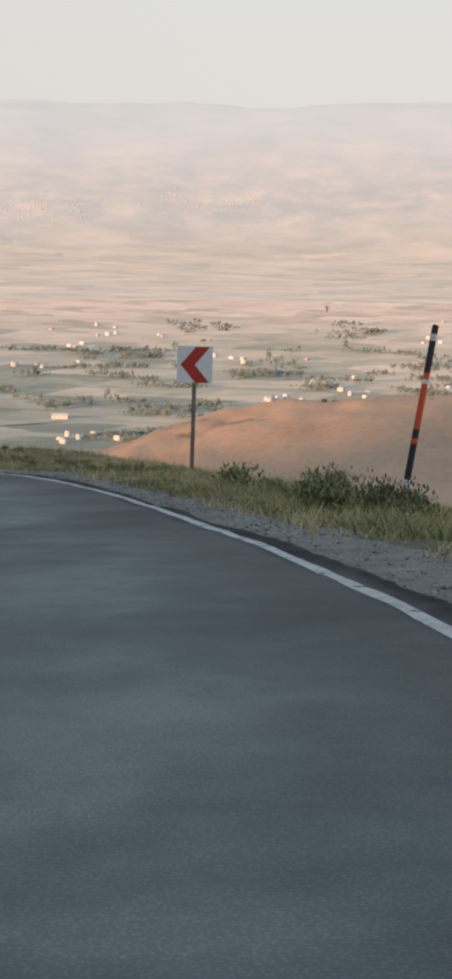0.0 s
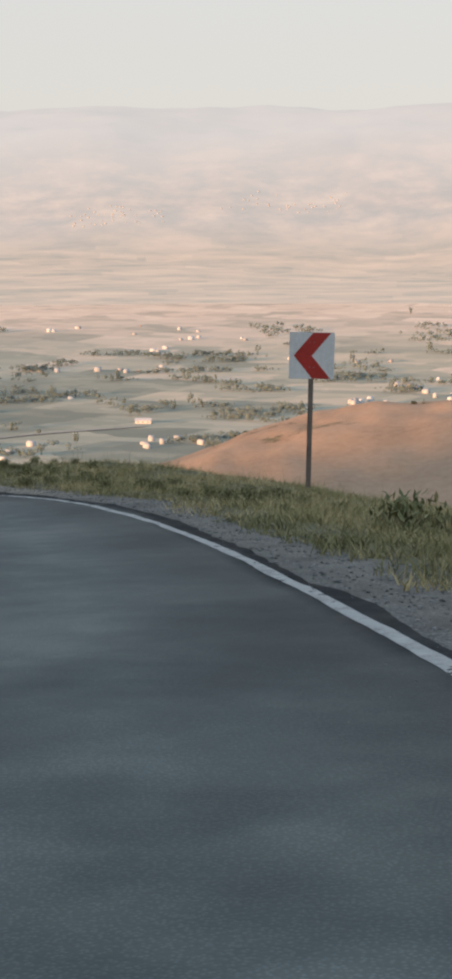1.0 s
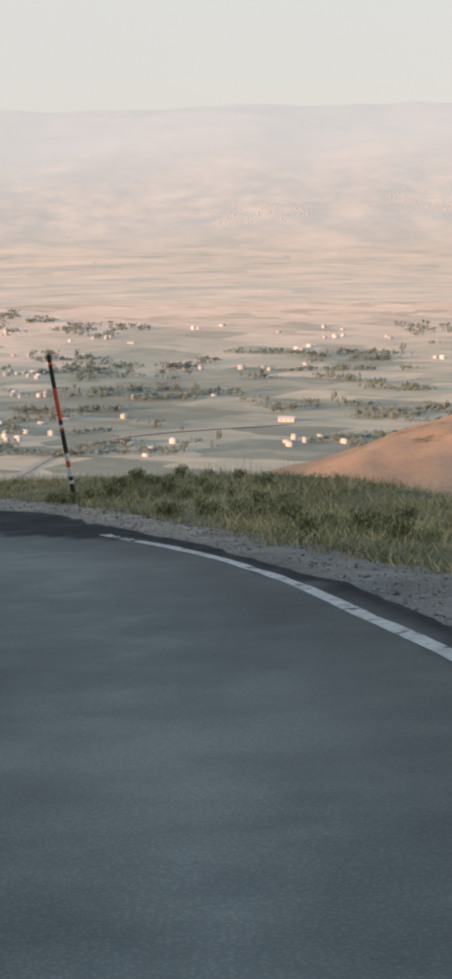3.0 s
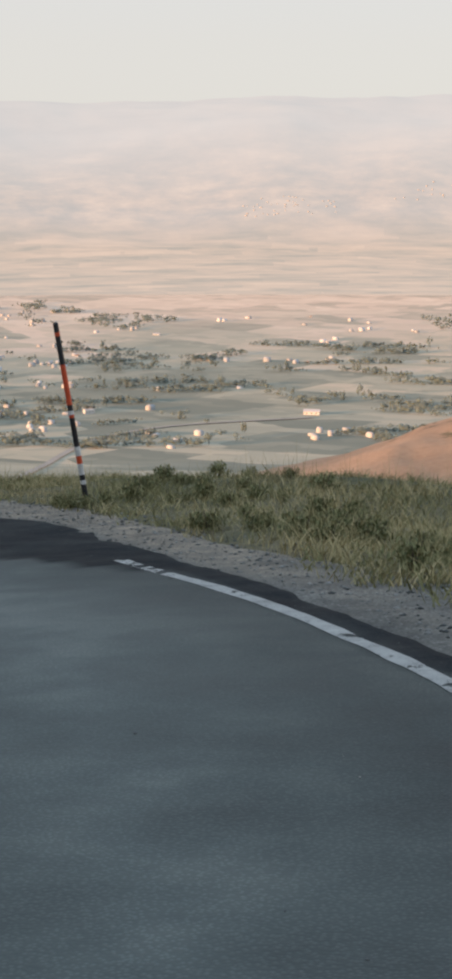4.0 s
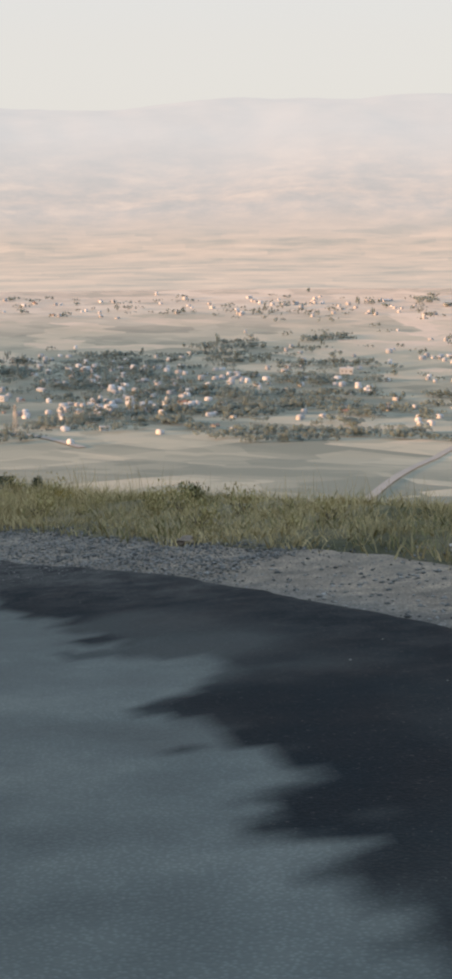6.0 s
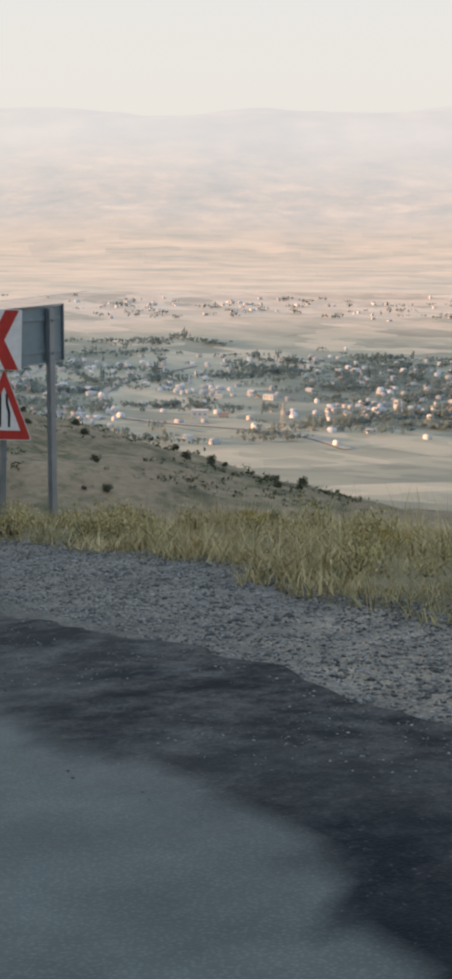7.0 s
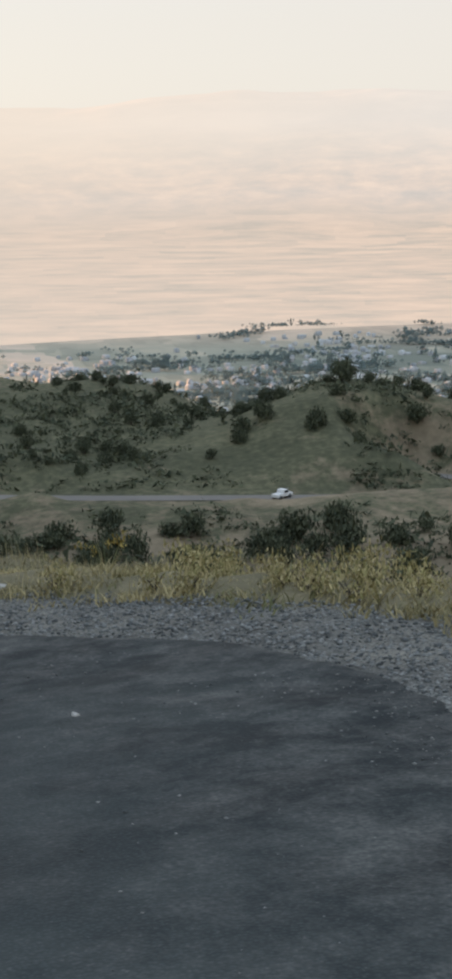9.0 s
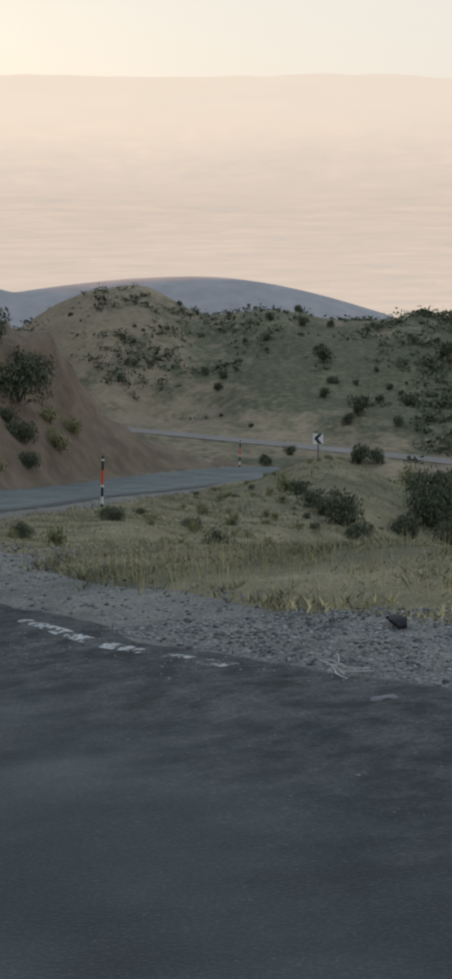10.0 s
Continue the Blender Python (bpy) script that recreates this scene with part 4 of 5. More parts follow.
def verge_points(count, lo, hi, x0, x1, y0, y1, seed, beside, beyond):
    """Places outside the gravel and up to some way over the brow, in clumps."""
    x = rng.random(count * 3) * (x1 - x0) + x0
    y = rng.random(count * 3) * (y1 - y0) + y0
    g, d = beside(x, y), beyond(x, y)
    ok = (g + 0.35 * waves(x, y, 0.9, seed, 3) > lo) & (d < hi)
    x, y, g = x[ok], y[ok], g[ok]
    clump = waves(x, y, 0.55, seed + 1, 3) + 0.5 * waves(x, y, 2.6, seed + 2, 2)
    keep = rng.random(len(x)) < np.clip(0.42 + 0.55 * clump + 0.25 * np.minimum(g, 1.2) - 0.15, 0.03, 1)
    return x[keep][:count], y[keep][:count]




def grass_material(name, stops):
    """Blades whose colour drifts in patches, with a share of its own for each blade."""
    m, nt, b = material(name)
    own_share = nt.nodes.new("ShaderNodeNewGeometry").outputs["Random Per Island"]
    at = position(nt)
    patch = calc(nt, "ADD", calc(nt, "MULTIPLY", noise_tex(nt, at, 0.45, 3), 0.6), calc(nt, "MULTIPLY", noise_tex(nt, at, 2.4, 3), 0.4))
    patch = ramp(nt, patch, [(0.36, 0.0), (0.64, 1.0)])
    c = ramp(nt, calc(nt, "ADD", calc(nt, "MULTIPLY", own_share, 0.5), calc(nt, "MULTIPLY", patch, 0.5)), stops)
    nt.links.new(c, b.inputs["Base Color"])
    b.inputs["Roughness"].default_value = 0.75
    b.inputs["Specular IOR Level"].default_value = 0.25
    b.inputs["Transmission Weight"].default_value = 0.0
    b.inputs["Subsurface Weight"].default_value = 0.0
    return m


GREEN = grass_material("green_grass", [(0.05, (0.10, 0.112, 0.046)), (0.35, (0.175, 0.175, 0.078)), (0.65, (0.265, 0.245, 0.115)), (0.95, (0.39, 0.34, 0.175))])
STRAW = grass_material("dry_grass", [(0.05, (0.20, 0.18, 0.092)), (0.35, (0.345, 0.295, 0.15)), (0.65, (0.47, 0.39, 0.205)), (0.95, (0.61, 0.505, 0.285))])
PALE = grass_material("pale_dry_grass", [(0.05, (0.075, 0.085, 0.045)), (0.4, (0.15, 0.142, 0.085)), (0.7, (0.24, 0.212, 0.13)), (0.95, (0.34, 0.295, 0.19))])
FIELDS = {}
for seed, mat, count, area, tall, name, label in (
        (61, GREEN, 130000, (-9, 7.5, 6, 45), 0.12, "verge_grass", "green and yellowing roadside grass"),
        (71, STRAW, 100000, (-9, 7.5, 6, 45), 0.12, "dry_grass", "straw-coloured dry roadside grass"),
        (66, STRAW, 8000, (-9, 7.5, 6, 45), 0.30, "grass_stalks", "tall thin straw stalks in the verge"),
        (81, GREEN, 24000, (-36, -9, 40, 52), 0.13, "verge_grass", "olive roadside grass thinning to straw"),
        (91, STRAW, 110000, (-32, -9, 40, 52), 0.12, "dry_grass", "yellow dry roadside grass"),
        (95, PALE, 30000, (-37, -31, 40, 50), 0.14, "dry_grass", "greyish dry grass near the snow pole"),
        (86, STRAW, 9000, (-36, -9, 40, 52), 0.36, "grass_stalks", "tall thin straw stalks in the dry verge"),
        (101, PALE, 50000, (-73, -36, 37.5, 50), 0.11, "dry_grass", "short dry grass beside the lower leg"),
        (111, GREEN, 12000, (-116, -36, 37.5, 62), 0.13, "verge_grass", "sparse olive grass on the spur"),
        (121, PALE, 40000, (-126, -73, 38.5, 64), 0.15, "dry_grass", "dry grass on the mound")):
    if area not in FIELDS:
        FIELDS[area] = [gridded(f, *area, 0.2 if area[1] > -37 else 0.4) for f in
                        (land, lambda x, y: to_line(x, y, gravel_edge)[0], lambda x, y: to_line(x, y, brow)[0])]
    gx, gy = verge_points(count, 0.05, 3.5, *area, seed, *FIELDS[area][1:])
    n = len(gx)
    far, stalk = area[1] < -37, name == "grass_stalks"
    h = tall * (0.45 + 0.9 * rng.random(n) ** 1.6) * (1 + 0.45 * waves(gx, gy, 1.4, seed + 5, 2) + 0.45 * waves(gx, gy, 0.45, seed + 6, 2))
    h = h * np.interp(gx, [-60, -34, -27, -21, -16, -14, -8, -5], [1.0, 0.5, 0.5, 1.0, 1.0, 0.75, 0.75, 1.0])
    wide = np.full(n, 0.005) if stalk else (0.006 + 0.010 * rng.random(n) ** 2) * (2.6 if far else 1.15)
    blades(name, gx, gy, np.maximum(h, 0.04), wide, (0.1 + 0.25 * rng.random(n)) if stalk else (0.4 + 0.9 * rng.random(n)), mat, label, FIELDS[area][0])


def leaves(bm, count, size, spread, lumps, flat=0.75):
    """Small bent leaves gathered round lumps."""
    for _ in range(count):
        c, r = lumps[int(rng.integers(len(lumps)))]
        d = Vector(rng.normal(size=3)).normalized()
        p = Vector(c) + d * r * float(rng.random() ** 0.33) * spread
        p.z = max(p.z, 0.02)
        q = Vector(rng.normal(size=3)).normalized().to_track_quat("Z", "Y").to_matrix()
        s = size * (0.6 + 0.8 * float(rng.random()))
        quad = [(-0.35, -1, 0), (0.35, -1, 0), (0.55, 0.1, 0.18), (0, 1.1, 0), (-0.55, 0.1, 0.18)]
        v = [bm.verts.new(p + q @ Vector((a * s * flat, b * s, c2 * s))) for a, b, c2 in quad]
        bm.faces.new(v)
    return bm


def twigs(bm, count, reach, high, thick):
    for k in range(count):
        a = 2 * math.pi * k / count + float(rng.random())
        tip = Vector((math.cos(a) * reach * float(0.3 + 0.7 * rng.random()), math.sin(a) * reach * float(0.3 + 0.7 * rng.random()), high * float(0.6 + 0.4 * rng.random())))
        turn = tip.to_track_quat("Z", "Y").to_matrix().to_4x4()
        bmesh.ops.create_cone(bm, cap_ends=False, segments=5, radius1=thick, radius2=thick * 0.3, depth=tip.length,
                              matrix=turn @ Matrix.Translation((0, 0, tip.length / 2)))
    return bm


BARK = plain("bark", (0.10, 0.08, 0.06), 0.9, 0.0, 0.2, 12)
BUSH = varied("bush_leaves", [(0.048, 0.060, 0.040), (0.070, 0.084, 0.052), (0.098, 0.11, 0.065), (0.135, 0.145, 0.085)])
WEED = varied("weed_leaves", [(0.11, 0.13, 0.06), (0.17, 0.185, 0.085), (0.26, 0.25, 0.12), (0.36, 0.31, 0.16)])
DRY_WEED = varied("dry_weed_leaves", [(0.26, 0.24, 0.10), (0.36, 0.32, 0.14), (0.46, 0.39, 0.19), (0.58, 0.48, 0.26)])
BUSH_LIGHT = varied("shrub_leaves", [(0.07, 0.088, 0.048), (0.10, 0.125, 0.062), (0.15, 0.17, 0.085), (0.22, 0.22, 0.12)])
FLOWER = plain("yellow_flowers", (0.36, 0.27, 0.06), 0.8, 0.0, 0.2, 20)


def make_bush(wide, high, leaf, count, lump_count, mat, name, label, category, group, m):
    lumps = []
    for k in range(lump_count):
        a, r = 2 * math.pi * float(rng.random()), wide * 0.32 * float(rng.random() ** 0.5)
        rr = wide * (0.16 + 0.16 * float(rng.random()))
        lumps.append(((math.cos(a) * r, math.sin(a) * r, high * (0.22 + 0.52 * float(rng.random()))), rr))
    ob = empty(name, m, label, category, group)
    stems = part("stems", twigs(bmesh.new(), 6, wide * 0.3, high * 0.75, wide * 0.018), BARK, ob)
    stems["kind"] = "stuff"
    part("foliage", leaves(bmesh.new(), count, leaf, 1.15, lumps), mat, ob)
    return ob


def place(x, y, sink=0.03, turn=0.0, size=1.0):
    return Matrix.Translation((x, y, height(x, y) - sink)) @ Matrix.Rotation(turn, 4, "Z") @ Matrix.Scale(size, 4)


# the shrub at the foot of the first pole, and smaller weeds along the verge
make_bush(1.15, 0.42, 0.028, 3200, 14, BUSH_LIGHT, "shrub", "dark green leafy shrub at the foot of a snow pole", "shrub", "verge shrubs", place(2.0, 18.2, 0.1))
make_bush(1.0, 0.42, 0.028, 2000, 10, WEED, "shrub", "grey-green shrub in the roadside grass", "shrub", "verge shrubs", place(1.2, 17.0))
make_bush(0.9, 0.34, 0.045, 600, 8, WEED, "shrub", "olive leafy shrub in the roadside grass", "shrub", "verge shrubs", place(0.2, 23.6))
weed = make_bush(0.34, 0.30, 0.017, 420, 8, WEED, "weed", "leafy weed standing in the roadside grass", "weed", "roadside weeds", place(-2.0, 28.8, 0.02))
dry_weed = make_bush(0.40, 0.20, 0.014, 320, 9, DRY_WEED, "weed", "yellowed leafy weed in the dry roadside grass", "weed", "roadside weeds", place(-19.0, 46.9, 0.02))
for k in range(200):
    if k < 105:
        x = float(rng.uniform(-8, 3))
        y = float(np.interp(-x, [-3, 0, 3, 8], [14, 24, 32, 40])) + float(rng.uniform(-1.5, 4.5))
    else:
        x = float(rng.uniform(-29, -12))
        y = float(np.interp(-x, [12, 15.5, 18.5, 22, 25.5, 29], [42.4, 44.5, 46.1, 46.6, 46.2, 44.9])) + float(rng.uniform(0.3, 2.4))
    g = float(to_line(np.array([x]), np.array([y]), gravel_edge)[0][0])
    d = float(to_line(np.array([x]), np.array([y]), brow)[0][0])
    if g > 0.35 and d < 1.0:
        copy_thing(weed if k < 112 else dry_weed, place(x, y, 0.02, float(rng.uniform(0, 6)), float(rng.uniform(0.6, 1.25))))


def flower_bush(x, y):
    ob = empty("flowering_weed", place(x, y), "tall weed with yellow flower heads in dry grass", "weed", "roadside weeds")
    stems = part("stems", twigs(bmesh.new(), 9, 0.2, 0.30, 0.005), WEED, ob)
    stems["kind"] = "stuff"
    heads = part("flowers", leaves(bmesh.new(), 90, 0.016, 1.0, [((float(rng.uniform(-.2, .2)), float(rng.uniform(-.2, .2)), float(rng.uniform(.2, .32))), 0.05) for _ in range(9)]), FLOWER, ob)
    heads["kind"] = "stuff"
    return ob


for x, y, s in ((-8.28, 39.45, 0.8), (-8.5, 39.55, 0.75), (-8.1, 39.6, 0.9), (-8.7, 39.8, 0.7)):
    copy_thing(weed, place(x, y, 0.02, 5.0 * s, s))
flower_bush(-30.0, 46.3)
blossom = flower_bush(-26.2, 47.6)
for x, y, s in ((-19.4, 47.6, 0.8), (-17.6, 47.0, 0.7), (-20.6, 48.2, 0.9), (-18.3, 47.9, 0.75), (-15.9, 46.2, 0.7), (-22.0, 48.3, 0.8)):
    copy_thing(blossom, place(x, y, 0.03, 3.0 * s, s))


def rock(name, x, y, size, mat, label, category="stone", group="", squash=(1, 1, 0.6), sink=0.34):
    bm = bmesh.new()
    bmesh.ops.create_icosphere(bm, subdivisions=2, radius=0.5)
    off = rng.random(3) * 50
    for v in bm.verts:
        k = 0.75 + 0.55 * noise.noise(Vector(v.co) * 2.2 + Vector(off))
        v.co = Vector((v.co.x * squash[0], v.co.y * squash[1], v.co.z * squash[2])) * k * size
    ob = part(name, bm, mat)
    z = height(x, y)
    ob.matrix_world = pose(x, y, z + size * squash[2] * (0.5 - sink), 0, 0, float(rng.uniform(0, 360)))
    return tagged(ob, label, category, group)


STONE_W = plain("pale_stone", (0.46, 0.44, 0.40), 0.9, 0.0, 0.15, 12)
STONE_B = plain("brown_stone", (0.20, 0.165, 0.13), 0.9, 0.0, 0.2, 12)
STONE_G = plain("grey_stone", (0.15, 0.15, 0.15), 0.9, 0.0, 0.2, 12)
RUBBER = plain("black_rubber", (0.008, 0.008, 0.009), 0.97, 0.0, 0.25, 30)
rock("stone", -10.25, 41.95, 0.15, STONE_W, "small pale stone at the grass edge", group="verge stones")
rock("stone", -12.76, 42.84, 0.20, STONE_B, "flat brown stone at the grass edge", group="verge stones", squash=(1.3, 0.8, 0.4))
rock("stone", -20.36, 46.55, 0.24, STONE_B, "brown stone at the gravel edge", group="verge stones")
rock("stone", -21.5, 46.05, 0.18, STONE_G, "dark grey stone on the gravel", group="verge stones")
rock("stone", -29.3, 45.2, 0.14, STONE_W, "flat pale stone in the dry grass", group="verge stones", squash=(1.3, 0.7, 0.35))


def tyre_scrap(x, y, long, turn, label):
    """A torn strip of tyre tread, curled."""
    bm = bmesh.new()
    rows = []
    for k in range(10):
        t = k / 9 - 0.5
        h = 0.12 * long * (0.25 - t * t) * 4 * (0.7 + 0.3 * math.sin(5 * t))
        w = 0.19 * long * (1 + 0.35 * math.sin(7 * t + 1))
        rows.append([bm.verts.new((t * long, s * w, h + e)) for s, e in ((-1, 0.0), (-1, 0.018), (1, 0.022), (1, 0.004))])
    for a, b in zip(rows, rows[1:]):
        for j in range(4):
            bm.faces.new((a[j], a[(j + 1) % 4], b[(j + 1) % 4], b[j]))
    bm.faces.new(rows[0][::-1])
    bm.faces.new(rows[-1])
    bmesh.ops.recalc_face_normals(bm, faces=bm.faces)
    ob = part("tyre_scrap", bm, RUBBER)
    ob.matrix_world = pose(x, y, height(x, y) + 0.0, 0, 0, turn)
    return tagged(ob, label, "tyre scrap", "roadside litter")


tyre_scrap(-20.85, 46.42, 0.27, 60, "torn strip of black tyre lying on gravel")
tyre_scrap(-29.9, 43.94, 0.19, 10, "torn strip of black tyre at the grass edge")


def litter_strip(x, y, long, turn, label):
    bm = bmesh.new()
    box(bm, (long, 0.022, 0.006), (0, 0, 0.014), Matrix.Rotation(0.03, 4, "X"), bevel=0.002)
    ob = part("litter", bm, POLE_WHITE)
    ob.matrix_world = pose(x, y, float(shelf_height(np.array([x]), np.array([y]))[0]) + 0.004, 0, 0, turn)
    return tagged(ob, label, "litter", "roadside litter")


litter_strip(-17.46, 43.62, 0.15, 42, "white plastic strip lying on the road")


def twig_pile(x, y):
    """Pale dry stalks blown together on the asphalt."""
    z = float(shelf_height(np.array([x]), np.array([y]))[0])
    ob = empty("dry_stalks", pose(x, y, z, 0, 0, 15), "small tangle of pale dry stalks on the asphalt", "plant debris", "roadside litter")
    for k in range(9):
        bm = bmesh.new()
        a, long = float(rng.uniform(-0.7, 0.7)) + math.pi * (k % 2), float(rng.uniform(0.08, 0.17))
        p = Vector((float(rng.uniform(-0.08, 0.08)), float(rng.uniform(-0.05, 0.05)), 0.008))
        for j in range(3):
            q = p + Vector((math.cos(a + 0.25 * j) * long / 3, math.sin(a + 0.25 * j) * long / 3, 0.012 - 0.004 * j))
            d = q - p
            bmesh.ops.create_cone(bm, cap_ends=True, segments=5, radius1=0.0034, radius2=0.0026, depth=d.length * 1.05,
                                  matrix=Matrix.Translation((p + q) / 2) @ d.to_track_quat("Z", "Y").to_matrix().to_4x4())
            p = q
        part("stalk", bm, STONE_W, ob)
    return ob


twig_pile(-28.75, 43.5)
rock("stone", -27.99, 43.6, 0.13, STONE_G, "flat dark stone on the asphalt", group="verge stones", squash=(1.3, 0.8, 0.35))
rock("stone", -24.3, 44.2, 0.05, STONE_W, "tiny pale stone on the dark asphalt", group="verge stones")


def gravel_height(x, y, outside):
    """The top of the shoulder's gravel, or of the asphalt beside it."""
    return shelf_height(x, y) + np.where(outside > 0, -0.022 + 0.022 * waves(x, y, 0.7, 52, 4), 0.001)


def pebbles(name, x, y, z, size, mat, label):
    """Loose stones, joined into one mesh."""
    base = np.array([(1, 0, 0), (-1, 0, 0), (0, 1, 0), (0, -1, 0), (0.1, 0.1, 0.55), (0, 0, -0.4)], float)
    tri = np.array([(0, 2, 4), (2, 1, 4), (1, 3, 4), (3, 0, 4), (2, 0, 5), (1, 2, 5), (3, 1, 5), (0, 3, 5)])
    n = len(x)
    v = base[None] * (0.6 + 0.8 * rng.random((n, 6, 1))) * size[:, None, None]
    a = rng.random(n) * 6.3
    c, s = np.cos(a)[:, None], np.sin(a)[:, None]
    v = np.stack([v[..., 0] * c - v[..., 1] * s + x[:, None], v[..., 0] * s + v[..., 1] * c + y[:, None], v[..., 2] + z[:, None]], -1)
    f = (np.arange(n)[:, None, None] * 6 + tri[None]).reshape(-1, 3)
    ob = sheet(name, v.reshape(-1, 3), f, mat, smooth=False)
    return tagged(ob, label, "gravel", kind="stuff")


PEBBLE = varied("pebbles", [(0.065, 0.07, 0.07), (0.13, 0.137, 0.134), (0.23, 0.235, 0.222), (0.32, 0.32, 0.30)], 0.95)
px, py = rng.uniform(-42, 3.5, 240000), rng.uniform(4, 48, 240000)
pl = gridded(lambda x, y: to_line(x, y, edge)[0], -42, 3.5, 4, 48, 0.15)(px, py)
pg = gridded(lambda x, y: to_line(x, y, gravel_edge)[0], -42, 3.5, 4, 48, 0.25)(px, py)
ok = (pl > -2.2) & (pg < 0.6) & (rng.random(240000) < np.where(pl < 0.0, np.where(px < -14, 0.22, 0.15) * np.exp(pl / 0.5), 1.0))
px, py = px[ok], py[ok]
pebbles("loose_gravel", px, py, gravel_height(px, py, pl[ok]), (0.006 + 0.021 * rng.random(len(px)) ** 2.6) * np.where(pl[ok] > 0, 1.0, 0.30), PEBBLE, "loose grey stones on the shoulder")
qx, qy = rng.uniform(-31, -11.5, 130000), rng.uniform(40.2, 47.6, 130000)
ql, qg = to_line(qx, qy, edge)[0], to_line(qx, qy, gravel_edge)[0]
ok = (ql > -1.6) & (qg < 0.3) & (rng.random(130000) < np.where(ql < 0, 0.45 * np.exp(ql / 0.5), 1.0))
qx, qy, ql = qx[ok], qy[ok], ql[ok]
pebbles("loose_gravel", qx, qy, gravel_height(qx, qy, ql), (0.006 + 0.013 * rng.random(len(qx)) ** 2) * np.where(ql > 0, 1.0, 0.5), PEBBLE, "coarse loose gravel on the wide shoulder of the bend")

# ---------------------------------------------------------------- the lower leg and the next bend
for x, y, tall, label in ((-78.9, 40.2, 2.0, "snow pole beside the lower leg of the road"), (-132.5, 48.2, 2.0, "snow pole on the outside of the next bend")):
    z = height(x, y)
    build_pole((x, y, z - 0.03), (x - 0.02, y + 0.1, z + tall), [(0.05, K), (0.09, W), (0.27, K), (0.55, O), (0.6, W), (0.78, K), (0.92, W), (1, K)], 0.05, label)


def build_far_sign():
    x, y = -131.3, 54.0
    z = height(x, y)
    ob = empty("chevron_sign", pose(x, y, z, 0, 0, 84), "small chevron sign on a post at the next bend", "road sign", "road signs")
    part("post", post_profile(bmesh.new(), -0.4, 3.2, 0.07, 0.05), RUST, ob)
    chevron_plate(ob, 0.75, 0.75, (0, -0.045, 2.85), ink=BLACK)
    return ob


build_far_sign()


def build_lower_road():
    line = smooth_line(LOWER, 1.0)
    _, right = frame_of(line)
    across = np.linspace(-2.4, 2.4, 5)
    p = line[:, None, :2] + right[:, None, :] * across[None, :, None]
    z = np.repeat(line[:, 2], len(across)) + 0.12
    ob = sheet("lower_road", np.c_[p.reshape(-1, 2), z].tolist(), grid_faces(len(line), len(across)), DUSTY)
    return tagged(ob, "pale grey road on the slope below", "road", kind="structure")


DUSTY = plain("dusty_asphalt", (0.19, 0.172, 0.15), 0.9, 0.0, 0.12, 0.6)
build_lower_road()

CAR_WHITE = plain("white_car_paint", (0.75, 0.75, 0.74), 0.3, 0.0, 0.05, 2)
GLASS = plain("dark_glass", (0.03, 0.035, 0.04), 0.12, 0.0, 0.1, 4)


def build_car():
    """A white pickup with a covered bed."""
    x, y = -275.8, 166.5
    z = float(lower[to_line(np.array([x]), np.array([y]), lower)[1][0], 2]) + 0.12
    ob = empty("pickup", pose(x, y, z, 0, 0, 116), "white pickup on the road below", "car")
    side = [(-2.45, 0.42), (-2.42, 1.02), (-0.7, 1.05), (-0.62, 1.08), (-0.42, 1.72), (0.75, 1.75), (1.25, 1.12), (2.25, 0.98), (2.42, 0.75), (2.42, 0.42)]
    bm = slab(bmesh.new(), side, -0.86, 0.86)
    bmesh.ops.bevel(bm, geom=list(bm.edges), offset=0.05, segments=2, affect="EDGES")
    body = part("body", bm, CAR_WHITE, ob, "white painted body", smooth=False)
    for s in (-1, 1):
        part("side_window", slab(bmesh.new(), [(-0.34, 1.14), (-0.25, 1.6), (0.66, 1.63), (1.02, 1.15)], s * 0.862, s * 0.872), GLASS, body)
        for wx in (-1.5, 1.45):
            bm = bmesh.new()
            bmesh.ops.create_cone(bm, cap_ends=True, segments=18, radius1=0.37, radius2=0.37, depth=0.24,
                                  matrix=Matrix.Translation((wx, s * 0.80, 0.37)) @ Matrix.Rotation(math.pi / 2, 4, "X"))
            wheel = part("wheel", bm, RUBBER, ob)
            bm = bmesh.new()
            bmesh.ops.create_cone(bm, cap_ends=True, segments=14, radius1=0.2, radius2=0.2, depth=0.02,
                                  matrix=Matrix.Translation((wx, s * 0.925, 0.37)) @ Matrix.Rotation(math.pi / 2, 4, "X"))
            part("rim", bm, ZINC, wheel)
    return ob


build_car()

# ---------------------------------------------------------------- bushes on the hills
KINDS = [make_bush(3.2, 2.2, 0.16, 760, 11, BUSH, "bush", "dark green round bush on the dry hillside", "bush", "hillside bushes", place(*out_at(36.0, 352))),
         make_bush(2.9, 1.4, 0.15, 640, 10, BUSH, "bush", "low dark green bush on the dry hillside", "bush", "hillside bushes", place(*out_at(40.0, 350))),
         make_bush(2.4, 2.4, 0.15, 620, 10, BUSH, "bush", "upright dark green bush on the hillside", "bush", "hillside bushes", place(*out_at(44.0, 345)))]
